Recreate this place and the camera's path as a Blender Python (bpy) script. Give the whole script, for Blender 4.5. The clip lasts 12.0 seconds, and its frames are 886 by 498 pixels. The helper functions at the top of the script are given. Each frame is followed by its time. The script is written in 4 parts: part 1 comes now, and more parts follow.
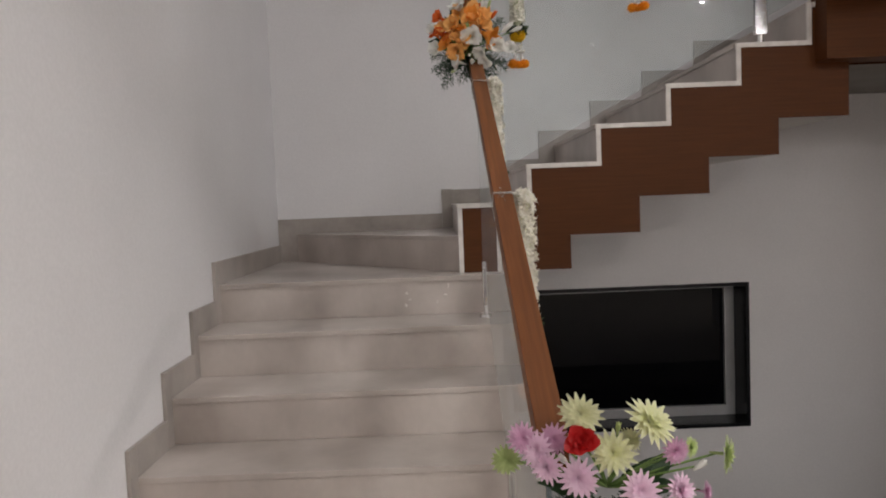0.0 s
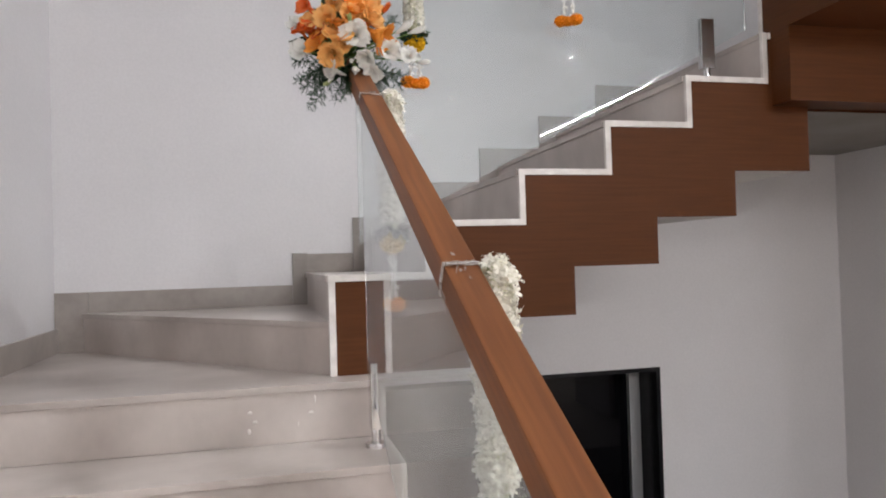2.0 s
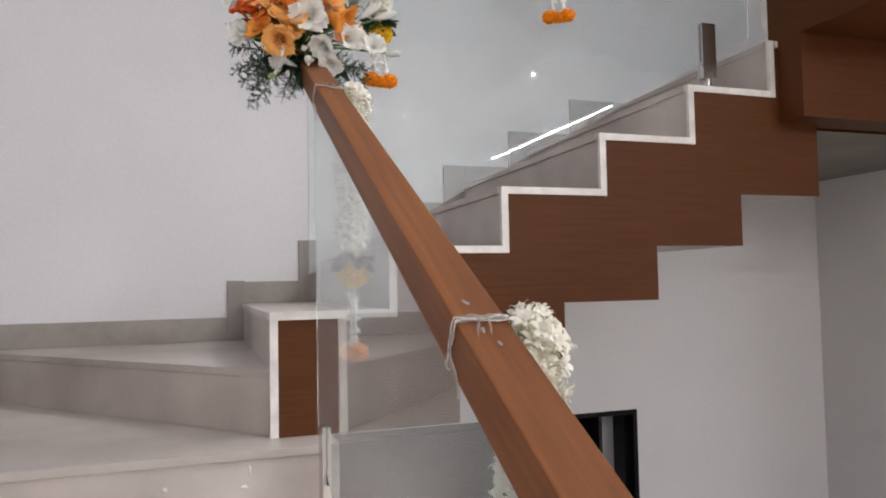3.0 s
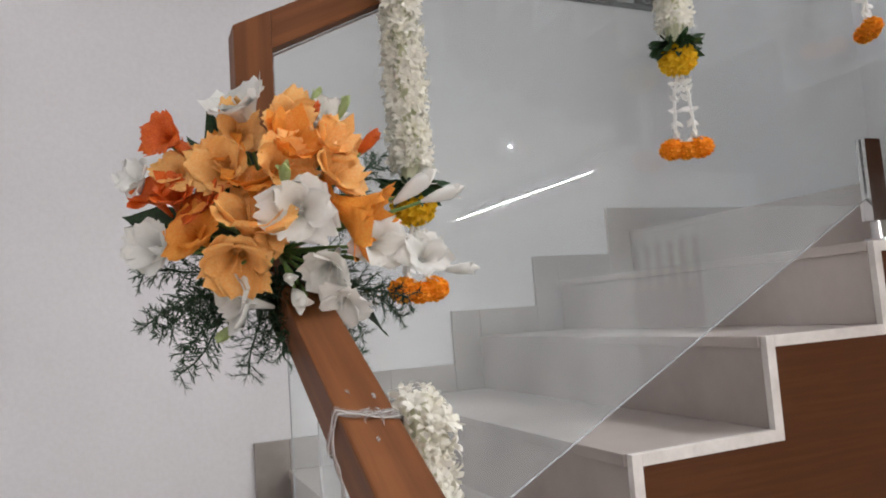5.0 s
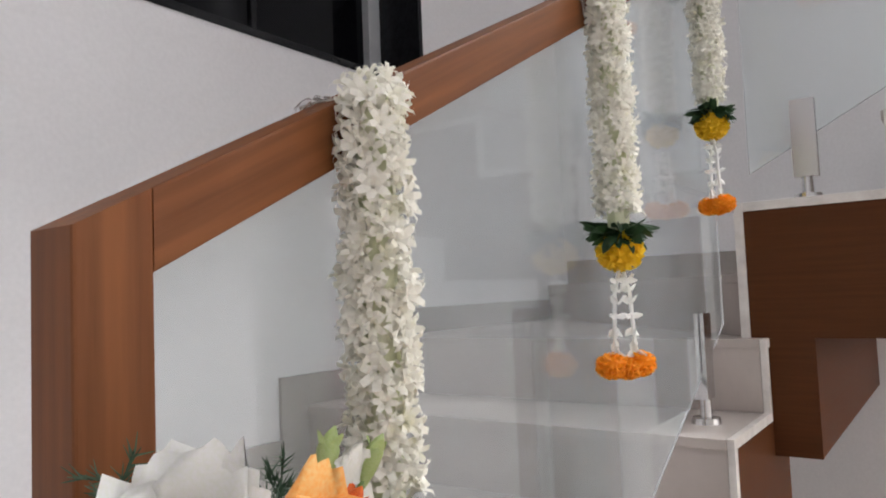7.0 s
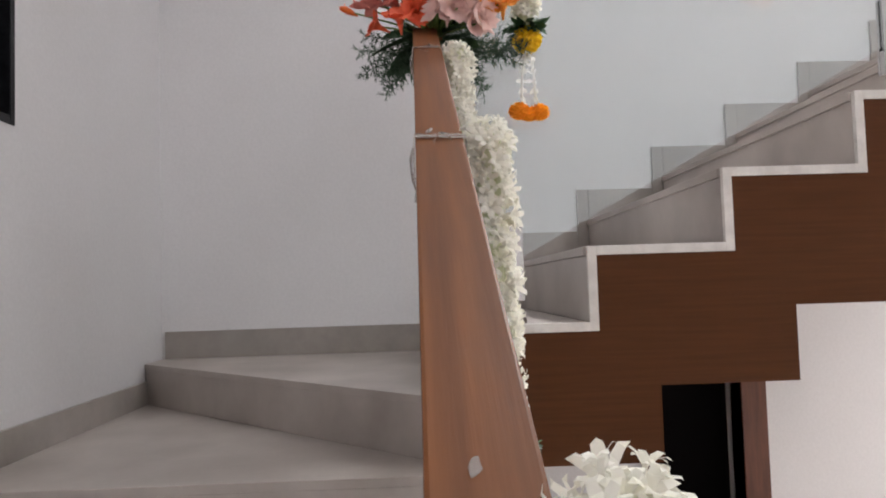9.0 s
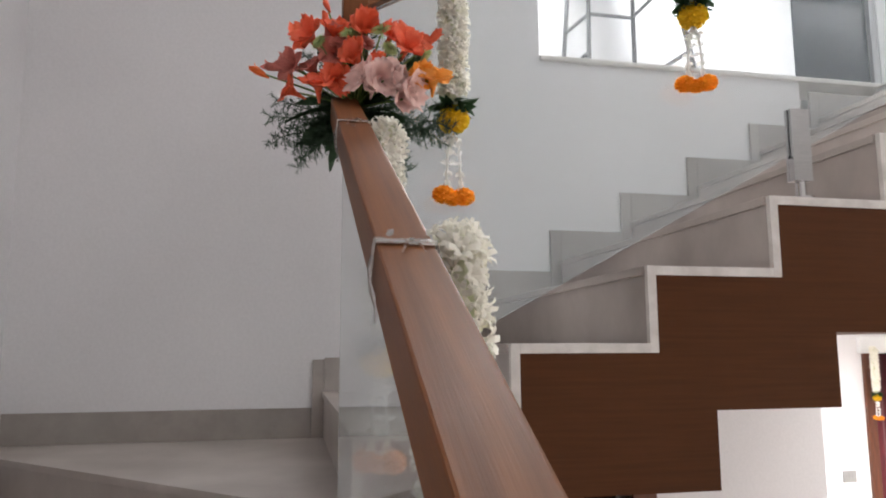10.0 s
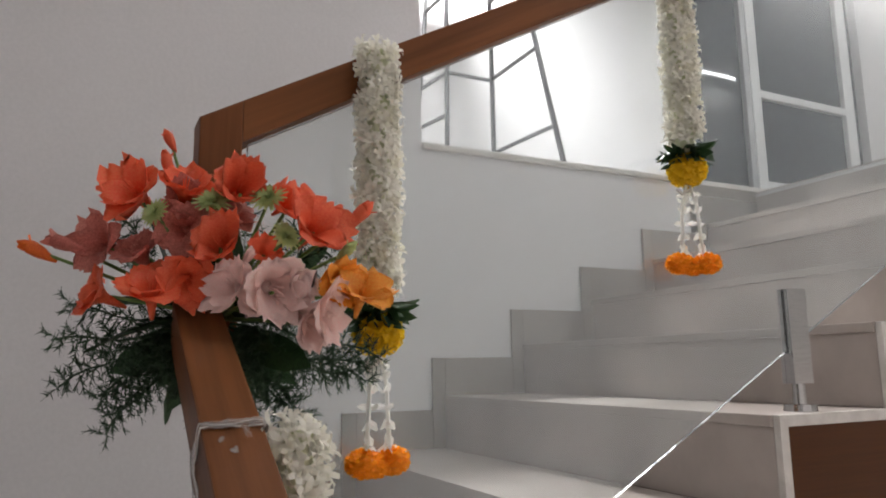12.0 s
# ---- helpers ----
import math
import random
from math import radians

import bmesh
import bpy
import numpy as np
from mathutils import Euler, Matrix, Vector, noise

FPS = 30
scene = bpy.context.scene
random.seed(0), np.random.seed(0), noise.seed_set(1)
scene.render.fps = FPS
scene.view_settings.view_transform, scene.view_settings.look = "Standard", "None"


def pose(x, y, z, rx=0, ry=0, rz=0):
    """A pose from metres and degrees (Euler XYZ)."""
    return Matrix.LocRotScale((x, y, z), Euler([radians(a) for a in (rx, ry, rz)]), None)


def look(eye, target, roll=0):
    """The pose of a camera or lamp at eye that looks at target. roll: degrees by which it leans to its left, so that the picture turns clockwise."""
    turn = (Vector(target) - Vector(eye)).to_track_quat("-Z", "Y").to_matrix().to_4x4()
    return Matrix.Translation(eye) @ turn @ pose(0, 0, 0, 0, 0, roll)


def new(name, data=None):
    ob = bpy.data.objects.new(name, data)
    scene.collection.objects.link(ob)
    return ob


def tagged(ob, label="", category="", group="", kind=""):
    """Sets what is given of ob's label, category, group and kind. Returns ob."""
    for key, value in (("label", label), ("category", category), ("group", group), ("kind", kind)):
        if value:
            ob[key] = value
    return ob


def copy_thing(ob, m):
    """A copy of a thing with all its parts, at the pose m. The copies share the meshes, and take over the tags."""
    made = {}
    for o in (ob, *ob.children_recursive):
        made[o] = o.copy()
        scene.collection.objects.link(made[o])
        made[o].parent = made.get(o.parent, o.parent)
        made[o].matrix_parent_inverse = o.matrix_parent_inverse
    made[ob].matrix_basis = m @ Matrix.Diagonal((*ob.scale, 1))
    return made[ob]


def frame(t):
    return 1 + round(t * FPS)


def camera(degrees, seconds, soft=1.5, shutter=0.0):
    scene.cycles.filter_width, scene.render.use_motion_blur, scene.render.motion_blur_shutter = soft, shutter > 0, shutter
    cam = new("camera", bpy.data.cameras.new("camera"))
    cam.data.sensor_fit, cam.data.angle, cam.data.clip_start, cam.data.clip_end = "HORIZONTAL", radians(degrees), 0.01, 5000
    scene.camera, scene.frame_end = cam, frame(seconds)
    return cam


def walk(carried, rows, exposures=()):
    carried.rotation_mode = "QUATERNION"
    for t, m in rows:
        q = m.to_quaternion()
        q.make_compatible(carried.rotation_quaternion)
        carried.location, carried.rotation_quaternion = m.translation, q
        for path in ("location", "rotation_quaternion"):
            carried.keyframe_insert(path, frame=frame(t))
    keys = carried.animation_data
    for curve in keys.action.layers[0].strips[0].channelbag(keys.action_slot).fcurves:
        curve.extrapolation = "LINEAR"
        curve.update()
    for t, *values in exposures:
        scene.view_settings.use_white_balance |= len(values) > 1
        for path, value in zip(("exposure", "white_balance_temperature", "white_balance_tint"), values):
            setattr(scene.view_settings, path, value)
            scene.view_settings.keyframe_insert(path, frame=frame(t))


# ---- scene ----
cam = camera(63.0, 12.0, soft=1.9)
PATH = [
    (0, (-0.084, -3.134, 1.424), (-0.077, -1.138, 1.299), -2.3),
    (0.5, (-0.119, -2.914, 1.41), (-0.065, -0.916, 1.356), -1.9),
    (1, (-0.166, -2.654, 1.416), (-0.022, -0.66, 1.375), -0.6),
    (1.5, (-0.217, -2.432, 1.442), (0.269, -0.492, 1.42), -2.6),
    (2, (-0.188, -2.167, 1.45), (0.294, -0.226, 1.486), -1.7),
    (2.5, (-0.161, -1.986, 1.474), (0.372, -0.059, 1.51), -1.1),
    (3, (-0.158, -1.781, 1.481), (0.476, 0.114, 1.577), -1.1),
    (3.2, (-0.152, -1.695, 1.544), (0.474, 0.2, 1.657), -2.0),
    (5, (-0.101, -0.934, 1.976), (0.706, 0.887, 2.156), -4.0),
    (5.5, (-0.115, -0.792, 2.069), (0.896, 0.918, 2.307), -3.0),
    (6, (-0.105, -0.639, 2.173), (1.066, 0.967, 2.401), -1.5),
    (6.5, (-0.131, -0.499, 2.243), (1.243, 0.935, 2.478), -0.4),
    (7, (-0.171, -0.36, 2.347), (1.451, 0.804, 2.47), -2.3),
    (8, (-0.205, -0.125, 2.43), (1.735, 0.295, 2.565), -1.9),
    (8.4, (-0.145, 0.01, 2.51), (1.835, 0.23, 2.63), -1.5),
    (8.8, (-0.025, 0.078, 2.578), (1.972, 0.12, 2.699), -1.2),
    (9, (-0.005, 0.115, 2.612), (1.992, 0.051, 2.715), -1.8),
    (9.5, (0.041, 0.176, 2.64), (2.014, -0.097, 2.819), 0.0),
    (10, (0.148, 0.191, 2.683), (2.086, -0.224, 2.952), -0.2),
    (10.5, (0.292, 0.207, 2.835), (2.191, -0.303, 3.201), -0.2),
    (11, (0.44, 0.235, 2.918), (2.304, -0.424, 3.225), -0.5),
    (11.5, (0.548, 0.25, 2.983), (2.368, -0.503, 3.331), -1.2),
    (12, (0.68, 0.211, 3.106), (2.445, -0.672, 3.432), -0.9),
]
EXPOSURES = [(0, -1.12, 6700, 10), (0.3, -0.9, 6500, 10), (0.6, -0.72, 6400, 10), (1.2, -0.53, 6350, 10), (1.7, -0.36, 6350, 10), (3.2, -0.34, 6350, 10),
             (5, -0.44, 6400, 10), (6, -0.32, 6400, 10), (7.2, -0.12, 6350, 10), (9, 0.02, 6450, 10), (9.6, 0.0, 6500, 10), (10.2, -0.26, 6500, 10),
             (11, -0.45, 6600, 10), (12, -0.53, 6700, 10)]
walk(cam, [(t, look(eye, target, roll)) for t, eye, target, roll in PATH], EXPOSURES)

# ---- world and lights ----
world = bpy.data.worlds.new("night_world")
scene.world = world
world.use_nodes = True
world.node_tree.nodes["Background"].inputs["Color"].default_value = (0.5, 0.6, 0.8, 1)
world.node_tree.nodes["Background"].inputs["Strength"].default_value = 0.02


def area_lamp(name, m, sx, sy, watts, colour=(1, 0.97, 0.94)):
    data = bpy.data.lights.new(name, "AREA")
    data.shape, data.size, data.size_y, data.energy, data.color = "RECTANGLE", sx, sy, watts, colour
    ob = new(name, data)
    ob.matrix_world = m
    return ob


area_lamp("hall_linear_lamp", pose(3.2, -4.78, 2.988), 0.05, 2.68, 175, (0.98, 0.98, 1))
DOWNLIGHTS = ((0.0, -4.4), (1.6, -4.4), (0.0, -6.4), (1.6, -6.4), (2.2, -2.9), (4.2, -2.6))
for n_x, n_y in DOWNLIGHTS:
    area_lamp("downlight_lamp", pose(n_x, n_y, 3.028), 0.035, 0.035, 110 if n_x > 4 else 26 if n_x > 2 else 70 if n_x > 1 else 3, (1, 0.975, 0.955))
# fill lamp added out of view to brighten the stair well
area_lamp("well_fill_lamp", pose(0.75, -1.0, 6.50), 0.12, 2.6, 20, (0.96, 0.975, 1))
LANDING_TUBES = ((-6.34, 1.24), (-4.88, 1.58))
for n_y, n_l in LANDING_TUBES:
    area_lamp("landing_linear_lamp", pose(-0.83, n_y, 6.555), 0.05, n_l, 50, (0.97, 0.98, 1))
area_lamp("upper_room_lamp", pose(4.3, -1.9, 6.45), 0.6, 0.6, 290, (0.97, 0.98, 1))


# ---- materials ----
def rgba(c):
    return (c[0], c[1], c[2], 1)


def material(name, colour, rough=0.5, metal=0.0, second=None, scale=6.0, stretch=(1, 1, 1), bump=0.0, fine=120.0,
             detail=5.0, spread=(0.35, 0.65), coat=0.0, each=0.0, sheen=0.0, subsurface=0.0, spec=0.5, dust=None, thin=0.0, tilt=None):
    """Base colour broken up at two scales, rough variation and fine relief, in metres of object space."""
    m = bpy.data.materials.new(name)
    m.use_nodes = True
    nt = m.node_tree
    n, l = nt.nodes, nt.links
    b = n["Principled BSDF"]
    b.inputs["Roughness"].default_value = rough
    b.inputs["Metallic"].default_value = metal
    b.inputs["Coat Weight"].default_value = coat
    b.inputs["Sheen Weight"].default_value = sheen
    b.inputs["Specular IOR Level"].default_value = spec
    b.inputs["Subsurface Weight"].default_value = subsurface
    b.inputs["Subsurface Radius"].default_value = (0.01, 0.006, 0.004)
    co = n.new("ShaderNodeTexCoord")
    mp = n.new("ShaderNodeMapping")
    if tilt:      # the grain follows a sloping part
        mp.vector_type = "TEXTURE"
        mp.inputs["Rotation"].default_value = tilt
        mp.inputs["Scale"].default_value = [1 / c for c in stretch]
    else:
        mp.inputs["Scale"].default_value = stretch
    l.new(co.outputs["Object"], mp.inputs["Vector"])
    big = n.new("ShaderNodeTexNoise")
    big.inputs["Scale"].default_value, big.inputs["Detail"].default_value = scale, detail
    l.new(mp.outputs["Vector"], big.inputs["Vector"])
    ramp = n.new("ShaderNodeValToRGB")
    second = second or tuple(0.9 * c for c in colour)
    ramp.color_ramp.elements[0].position, ramp.color_ramp.elements[0].color = spread[0], rgba(second)
    ramp.color_ramp.elements[1].position, ramp.color_ramp.elements[1].color = spread[1], rgba(colour)
    l.new(big.outputs["Fac"], ramp.inputs["Fac"])
    small = n.new("ShaderNodeTexNoise")
    small.inputs["Scale"].default_value, small.inputs["Detail"].default_value = fine, 3
    l.new(mp.outputs["Vector"], small.inputs["Vector"])
    hsv = n.new("ShaderNodeHueSaturation")
    l.new(ramp.outputs["Color"], hsv.inputs["Color"])
    val = n.new("ShaderNodeMapRange")
    val.inputs["To Min"].default_value, val.inputs["To Max"].default_value = 0.93, 1.07
    l.new(small.outputs["Fac"], val.inputs["Value"])
    if each:
        info = n.new("ShaderNodeObjectInfo")
        mr = n.new("ShaderNodeMapRange")
        mr.inputs["To Min"].default_value, mr.inputs["To Max"].default_value = 1 - each, 1 + each
        l.new(info.outputs["Random"], mr.inputs["Value"])
        mul = n.new("ShaderNodeMath")
        mul.operation = "MULTIPLY"
        l.new(val.outputs["Result"], mul.inputs[0])
        l.new(mr.outputs["Result"], mul.inputs[1])
        l.new(mul.outputs["Value"], hsv.inputs["Value"])
    else:
        l.new(val.outputs["Result"], hsv.inputs["Value"])
    last = hsv.outputs["Color"]
    if dust:
        mp2 = n.new("ShaderNodeMapping")
        mp2.inputs["Scale"].default_value = (2.6, 2.6, 1.4)
        l.new(co.outputs["Object"], mp2.inputs["Vector"])
        smear = n.new("ShaderNodeTexNoise")
        smear.inputs["Scale"].default_value, smear.inputs["Detail"].default_value = 1.0, 2.5
        l.new(mp2.outputs["Vector"], smear.inputs["Vector"])
        amount = n.new("ShaderNodeMapRange")
        amount.inputs["From Min"].default_value, amount.inputs["From Max"].default_value = 0.36, 0.80
        amount.inputs["To Max"].default_value = 0.6
        l.new(smear.outputs["Fac"], amount.inputs["Value"])
        mix = n.new("ShaderNodeMix")
        mix.data_type = "RGBA"
        for sock in mix.inputs:
            if sock.type == "RGBA" and sock.name == "B":
                sock.default_value = rgba(dust)
        l.new(amount.outputs["Result"], mix.inputs[0])
        l.new(last, mix.inputs[6])
        last = mix.outputs[2]
    l.new(last, b.inputs["Base Color"])
    if thin:
        back = n.new("ShaderNodeBsdfTranslucent")
        l.new(last, back.inputs["Color"])
        both = n.new("ShaderNodeMixShader")
        both.inputs[0].default_value = thin
        l.new(b.outputs["BSDF"], both.inputs[1])
        l.new(back.outputs["BSDF"], both.inputs[2])
        l.new(both.outputs["Shader"], n["Material Output"].inputs["Surface"])
    rr = n.new("ShaderNodeMapRange")
    rr.inputs["To Min"].default_value, rr.inputs["To Max"].default_value = max(0, rough - 0.04), min(1, rough + 0.04)
    l.new(big.outputs["Fac"], rr.inputs["Value"])
    l.new(rr.outputs["Result"], b.inputs["Roughness"])
    if bump:
        bp = n.new("ShaderNodeBump")
        bp.inputs["Strength"].default_value, bp.inputs["Distance"].default_value = bump, 0.002
        l.new(small.outputs["Fac"], bp.inputs["Height"])
        l.new(bp.outputs["Normal"], b.inputs["Normal"])
    return m


def glowing(name, colour, strength):
    m = bpy.data.materials.new(name)
    m.use_nodes = True
    b = m.node_tree.nodes["Principled BSDF"]
    b.inputs["Base Color"].default_value = rgba(colour)
    b.inputs["Emission Color"].default_value = rgba(colour)
    b.inputs["Emission Strength"].default_value = strength
    return m


def glassy(name, colour, rough=0.0, ior=1.5):
    m = bpy.data.materials.new(name)
    m.use_nodes = True
    b = m.node_tree.nodes["Principled BSDF"]
    b.inputs["Base Color"].default_value = rgba(colour)
    b.inputs["Transmission Weight"].default_value = 1.0
    b.inputs["Roughness"].default_value = rough
    b.inputs["IOR"].default_value = ior
    return m


PAINT = material("white_wall_paint", (0.745, 0.725, 0.73), 0.62, second=(0.70, 0.68, 0.685), scale=1.3, bump=0.12, fine=90)
CEIL = material("ceiling_paint", (0.8, 0.8, 0.79), 0.7, scale=1.0, bump=0.05)
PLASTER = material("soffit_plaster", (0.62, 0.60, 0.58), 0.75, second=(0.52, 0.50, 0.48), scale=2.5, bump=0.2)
STONE = material("beige_marble", (0.56, 0.50, 0.462), 0.30, second=(0.35, 0.30, 0.27), scale=3.2, stretch=(1, 1, 0.8), bump=0.03,
                 fine=40, detail=2.0, spread=(0.3, 0.7), each=0.06)
SKIRT = material("skirting_marble", (0.37, 0.325, 0.295), 0.36, second=(0.26, 0.228, 0.205), scale=5, bump=0.05, fine=40, detail=8, each=0.12, dust=(0.5, 0.46, 0.43))
EDGE = material("white_edge_stone", (0.76, 0.72, 0.68), 0.4, second=(0.62, 0.58, 0.54), scale=22, bump=0.15)
FLOOR = material("floor_marble", (0.52, 0.47, 0.42), 0.15, second=(0.42, 0.37, 0.33), scale=2.2, detail=9, each=0.05)
LAMINATE = material("brown_laminate", (0.095, 0.031, 0.0088), 0.5, spec=0.16, second=(0.078, 0.025, 0.007), scale=9, stretch=(0.5, 0.5, 14), bump=0.08,
                    fine=60, detail=7)
TEAK_1, TEAK_2, TEAK_3, TEAK_Z = [
    material("teak_rail", (0.222, 0.081, 0.027), 0.48, spec=0.2, second=(0.140, 0.048, 0.016), scale=5.5, stretch=st, bump=0.06, fine=40,
             detail=6, spread=(0.30, 0.66), tilt=tl)
    for st, tl in (((12, 0.5, 12), (0.491, 0, 0)), ((0.5, 12, 12), (0, -0.476, 0)), ((12, 0.5, 12), (-0.507, 0, 0)), ((12, 12, 0.5), None))]
DOORWOOD = material("door_wood", (0.13, 0.04, 0.018), 0.4, second=(0.08, 0.024, 0.01), scale=6, stretch=(8, 8, 1), bump=0.08)
STEEL = material("brushed_steel", (0.62, 0.61, 0.6), 0.2, 1.0, scale=30, stretch=(1, 1, 12))
GALV = material("ladder_steel", (0.13, 0.13, 0.135), 0.5, 0.3, second=(0.08, 0.08, 0.08), scale=20, bump=0.2)
ALU = material("grey_window_frame", (0.42, 0.42, 0.43), 0.4, 0.2, scale=9)
UPVC = material("white_window_frame", (0.85, 0.85, 0.85), 0.35, scale=5)
GRANITE = material("black_granite", (0.012, 0.012, 0.014), 0.22, spec=0.2, second=(0.008, 0.008, 0.009), scale=60, fine=300)
GLASS = glassy("clear_glass", (0.93, 0.975, 0.97))
# pale bluish diffuse share: reflected wall brightness painted in, with slight dust haze
pale_haze = GLASS.node_tree.nodes.new("ShaderNodeBsdfDiffuse")
pale_haze.inputs["Color"].default_value = (0.78, 0.84, 0.88, 1)
hazed = GLASS.node_tree.nodes.new("ShaderNodeMixShader")
hazed.inputs[0].default_value = 0.085
GLASS.node_tree.links.new(GLASS.node_tree.nodes["Principled BSDF"].outputs["BSDF"], hazed.inputs[1])
GLASS.node_tree.links.new(pale_haze.outputs["BSDF"], hazed.inputs[2])
GLASS.node_tree.links.new(hazed.outputs["Shader"], GLASS.node_tree.nodes["Material Output"].inputs["Surface"])
DARKGLASS = material("night_window_glass", (0.003, 0.003, 0.004), 0.03, scale=3, spec=0.13)
# near-black colour that stands for the darkness behind a doorway
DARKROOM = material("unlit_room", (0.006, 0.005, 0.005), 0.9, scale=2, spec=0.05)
# soffit colour darkened to carry the shade under the landing
SHADED_SOFFIT = material("shaded_soffit", (0.27, 0.245, 0.225), 0.8, second=(0.22, 0.20, 0.18), scale=3, bump=0.3, spec=0.2)
TINTGLASS = material("tinted_door_glass", (0.018, 0.027, 0.038), 0.03, second=(0.014, 0.021, 0.031), scale=2, spec=0.22)
TUBE = glowing("tube_diffuser", (1, 0.98, 0.95), 9.0)
TAPE = glassy("clear_tape", (0.97, 0.95, 0.93), 0.2, 1.35)
dull = TAPE.node_tree.nodes.new("ShaderNodeBsdfDiffuse")
dull.inputs["Color"].default_value = (0.82, 0.78, 0.75, 1)
worn = TAPE.node_tree.nodes.new("ShaderNodeMixShader")
worn.inputs[0].default_value = 0.22
TAPE.node_tree.links.new(TAPE.node_tree.nodes["Principled BSDF"].outputs["BSDF"], worn.inputs[1])
TAPE.node_tree.links.new(dull.outputs["BSDF"], worn.inputs[2])
TAPE.node_tree.links.new(worn.outputs["Shader"], TAPE.node_tree.nodes["Material Output"].inputs["Surface"])
THREAD = material("white_thread", (0.72, 0.68, 0.62), 0.8, scale=50)
TUBEROSE = material("tuberose_white", (0.95, 0.925, 0.84), 0.55, second=(0.87, 0.845, 0.66), scale=34, fine=200, spread=(0.24, 0.46), thin=0.28)
WHITEP = material("white_petal", (0.94, 0.93, 0.91), 0.5, second=(0.90, 0.90, 0.83), scale=18, each=0.03, thin=0.25)
ORANGEP = material("orange_petal", (0.97, 0.44, 0.07), 0.5, second=(0.95, 0.31, 0.03), scale=16, each=0.12, thin=0.18)
PEACHP = material("peach_petal", (0.98, 0.60, 0.23), 0.5, second=(0.97, 0.47, 0.11), scale=16, each=0.08, thin=0.18)
DEEPP = material("deep_orange_petal", (0.88, 0.20, 0.02), 0.5, second=(0.74, 0.10, 0.012), scale=16, each=0.12, thin=0.18)
REDP = material("coral_red_petal", (0.97, 0.20, 0.085), 0.5, second=(0.92, 0.13, 0.055), scale=16, each=0.12, thin=0.18)
ROSEP = material("red_rose_petal", (0.62, 0.02, 0.02), 0.5, second=(0.45, 0.012, 0.014), scale=20, thin=0.42)
RUSTP = material("faded_coral_petal", (0.80, 0.30, 0.24), 0.55, second=(0.62, 0.19, 0.15), scale=16, each=0.15, thin=0.4)
GREENCORD = material("green_white_cord", (0.76, 0.76, 0.58), 0.7, second=(0.56, 0.60, 0.36), scale=40)
PALELILACP = material("pale_lilac_petal", (0.90, 0.70, 0.83), 0.55, second=(0.84, 0.58, 0.74), scale=20, each=0.05, thin=0.25)
PINKP = material("pink_petal", (0.97, 0.76, 0.70), 0.5, second=(0.95, 0.66, 0.61), scale=18, each=0.05, thin=0.28)
LILACP = material("lilac_petal", (0.80, 0.53, 0.70), 0.55, second=(0.68, 0.38, 0.56), scale=20, each=0.08, thin=0.42)
CREAMP = material("cream_petal", (0.87, 0.87, 0.66), 0.55, second=(0.78, 0.80, 0.46), scale=20, each=0.06, thin=0.42)
LIMEP = material("lime_bud", (0.48, 0.60, 0.22), 0.55, second=(0.58, 0.66, 0.34), scale=25, each=0.1, thin=0.42)
YELLOWP = material("yellow_marigold", (0.95, 0.70, 0.03), 0.6, second=(0.92, 0.60, 0.015), scale=60, each=0.05, thin=0.42)
MARIGOLD = material("orange_marigold", (1.0, 0.46, 0.015), 0.6, second=(0.97, 0.36, 0.010), scale=60, each=0.05, thin=0.42)
LEAF = material("dark_leaf", (0.035, 0.085, 0.028), 0.45, second=(0.02, 0.05, 0.018), scale=25, each=0.15, thin=0.2)
FERN = material("fern_green", (0.055, 0.105, 0.055), 0.55, second=(0.03, 0.065, 0.032), scale=25, each=0.15, thin=0.2)
STEM = material("pale_green_stem", (0.20, 0.32, 0.09), 0.5, second=(0.14, 0.24, 0.06), scale=25)
CURTAIN = material("maroon_cloth", (0.14, 0.012, 0.02), 0.8, second=(0.09, 0.008, 0.014), scale=12, stretch=(4, 4, 1), sheen=0.3)
PLASTIC = material("grey_plastic", (0.30, 0.29, 0.28), 0.45, scale=10)


# ---- mesh helpers ----
def mesh_of(name, bm, mat, smooth=False):
    me = bpy.data.meshes.new(name)
    bmesh.ops.recalc_face_normals(bm, faces=bm.faces)
    bm.to_mesh(me)
    bm.free()
    me.materials.append(mat)
    if smooth:
        for p in me.polygons:
            p.use_smooth = True
    return me


def part(name, bm, mat, parent=None, label="", smooth=False):
    """Links a bmesh (or a ready mesh) as one object under a thing or a part."""
    me = bm if isinstance(bm, bpy.types.Mesh) else mesh_of(name, bm, mat, smooth)
    ob = new(name, me)
    if parent:
        ob.parent = parent
    if label:
        tagged(ob, label)
    return ob


def thing(name, label, category, group="", kind="", m=None):
    ob = new(name)
    ob.empty_display_size = 0.1
    if m is not None:
        ob.matrix_world = m
    return tagged(ob, label, category, group, kind)


def add_box(bm, lo, hi, bevel=0.0):
    vs = [bm.verts.new((x, y, z)) for x in (lo[0], hi[0]) for y in (lo[1], hi[1]) for z in (lo[2], hi[2])]
    fs = [bm.faces.new([vs[i] for i in f]) for f in
          ((0, 1, 3, 2), (4, 6, 7, 5), (0, 4, 5, 1), (2, 3, 7, 6), (0, 2, 6, 4), (1, 5, 7, 3))]
    if bevel:
        edges = list({e for f in fs for e in f.edges})
        bmesh.ops.bevel(bm, geom=edges, offset=bevel, segments=2, affect="EDGES", profile=0.6)
    return bm


def box(lo, hi, bevel=0.0):
    return add_box(bmesh.new(), lo, hi, bevel)


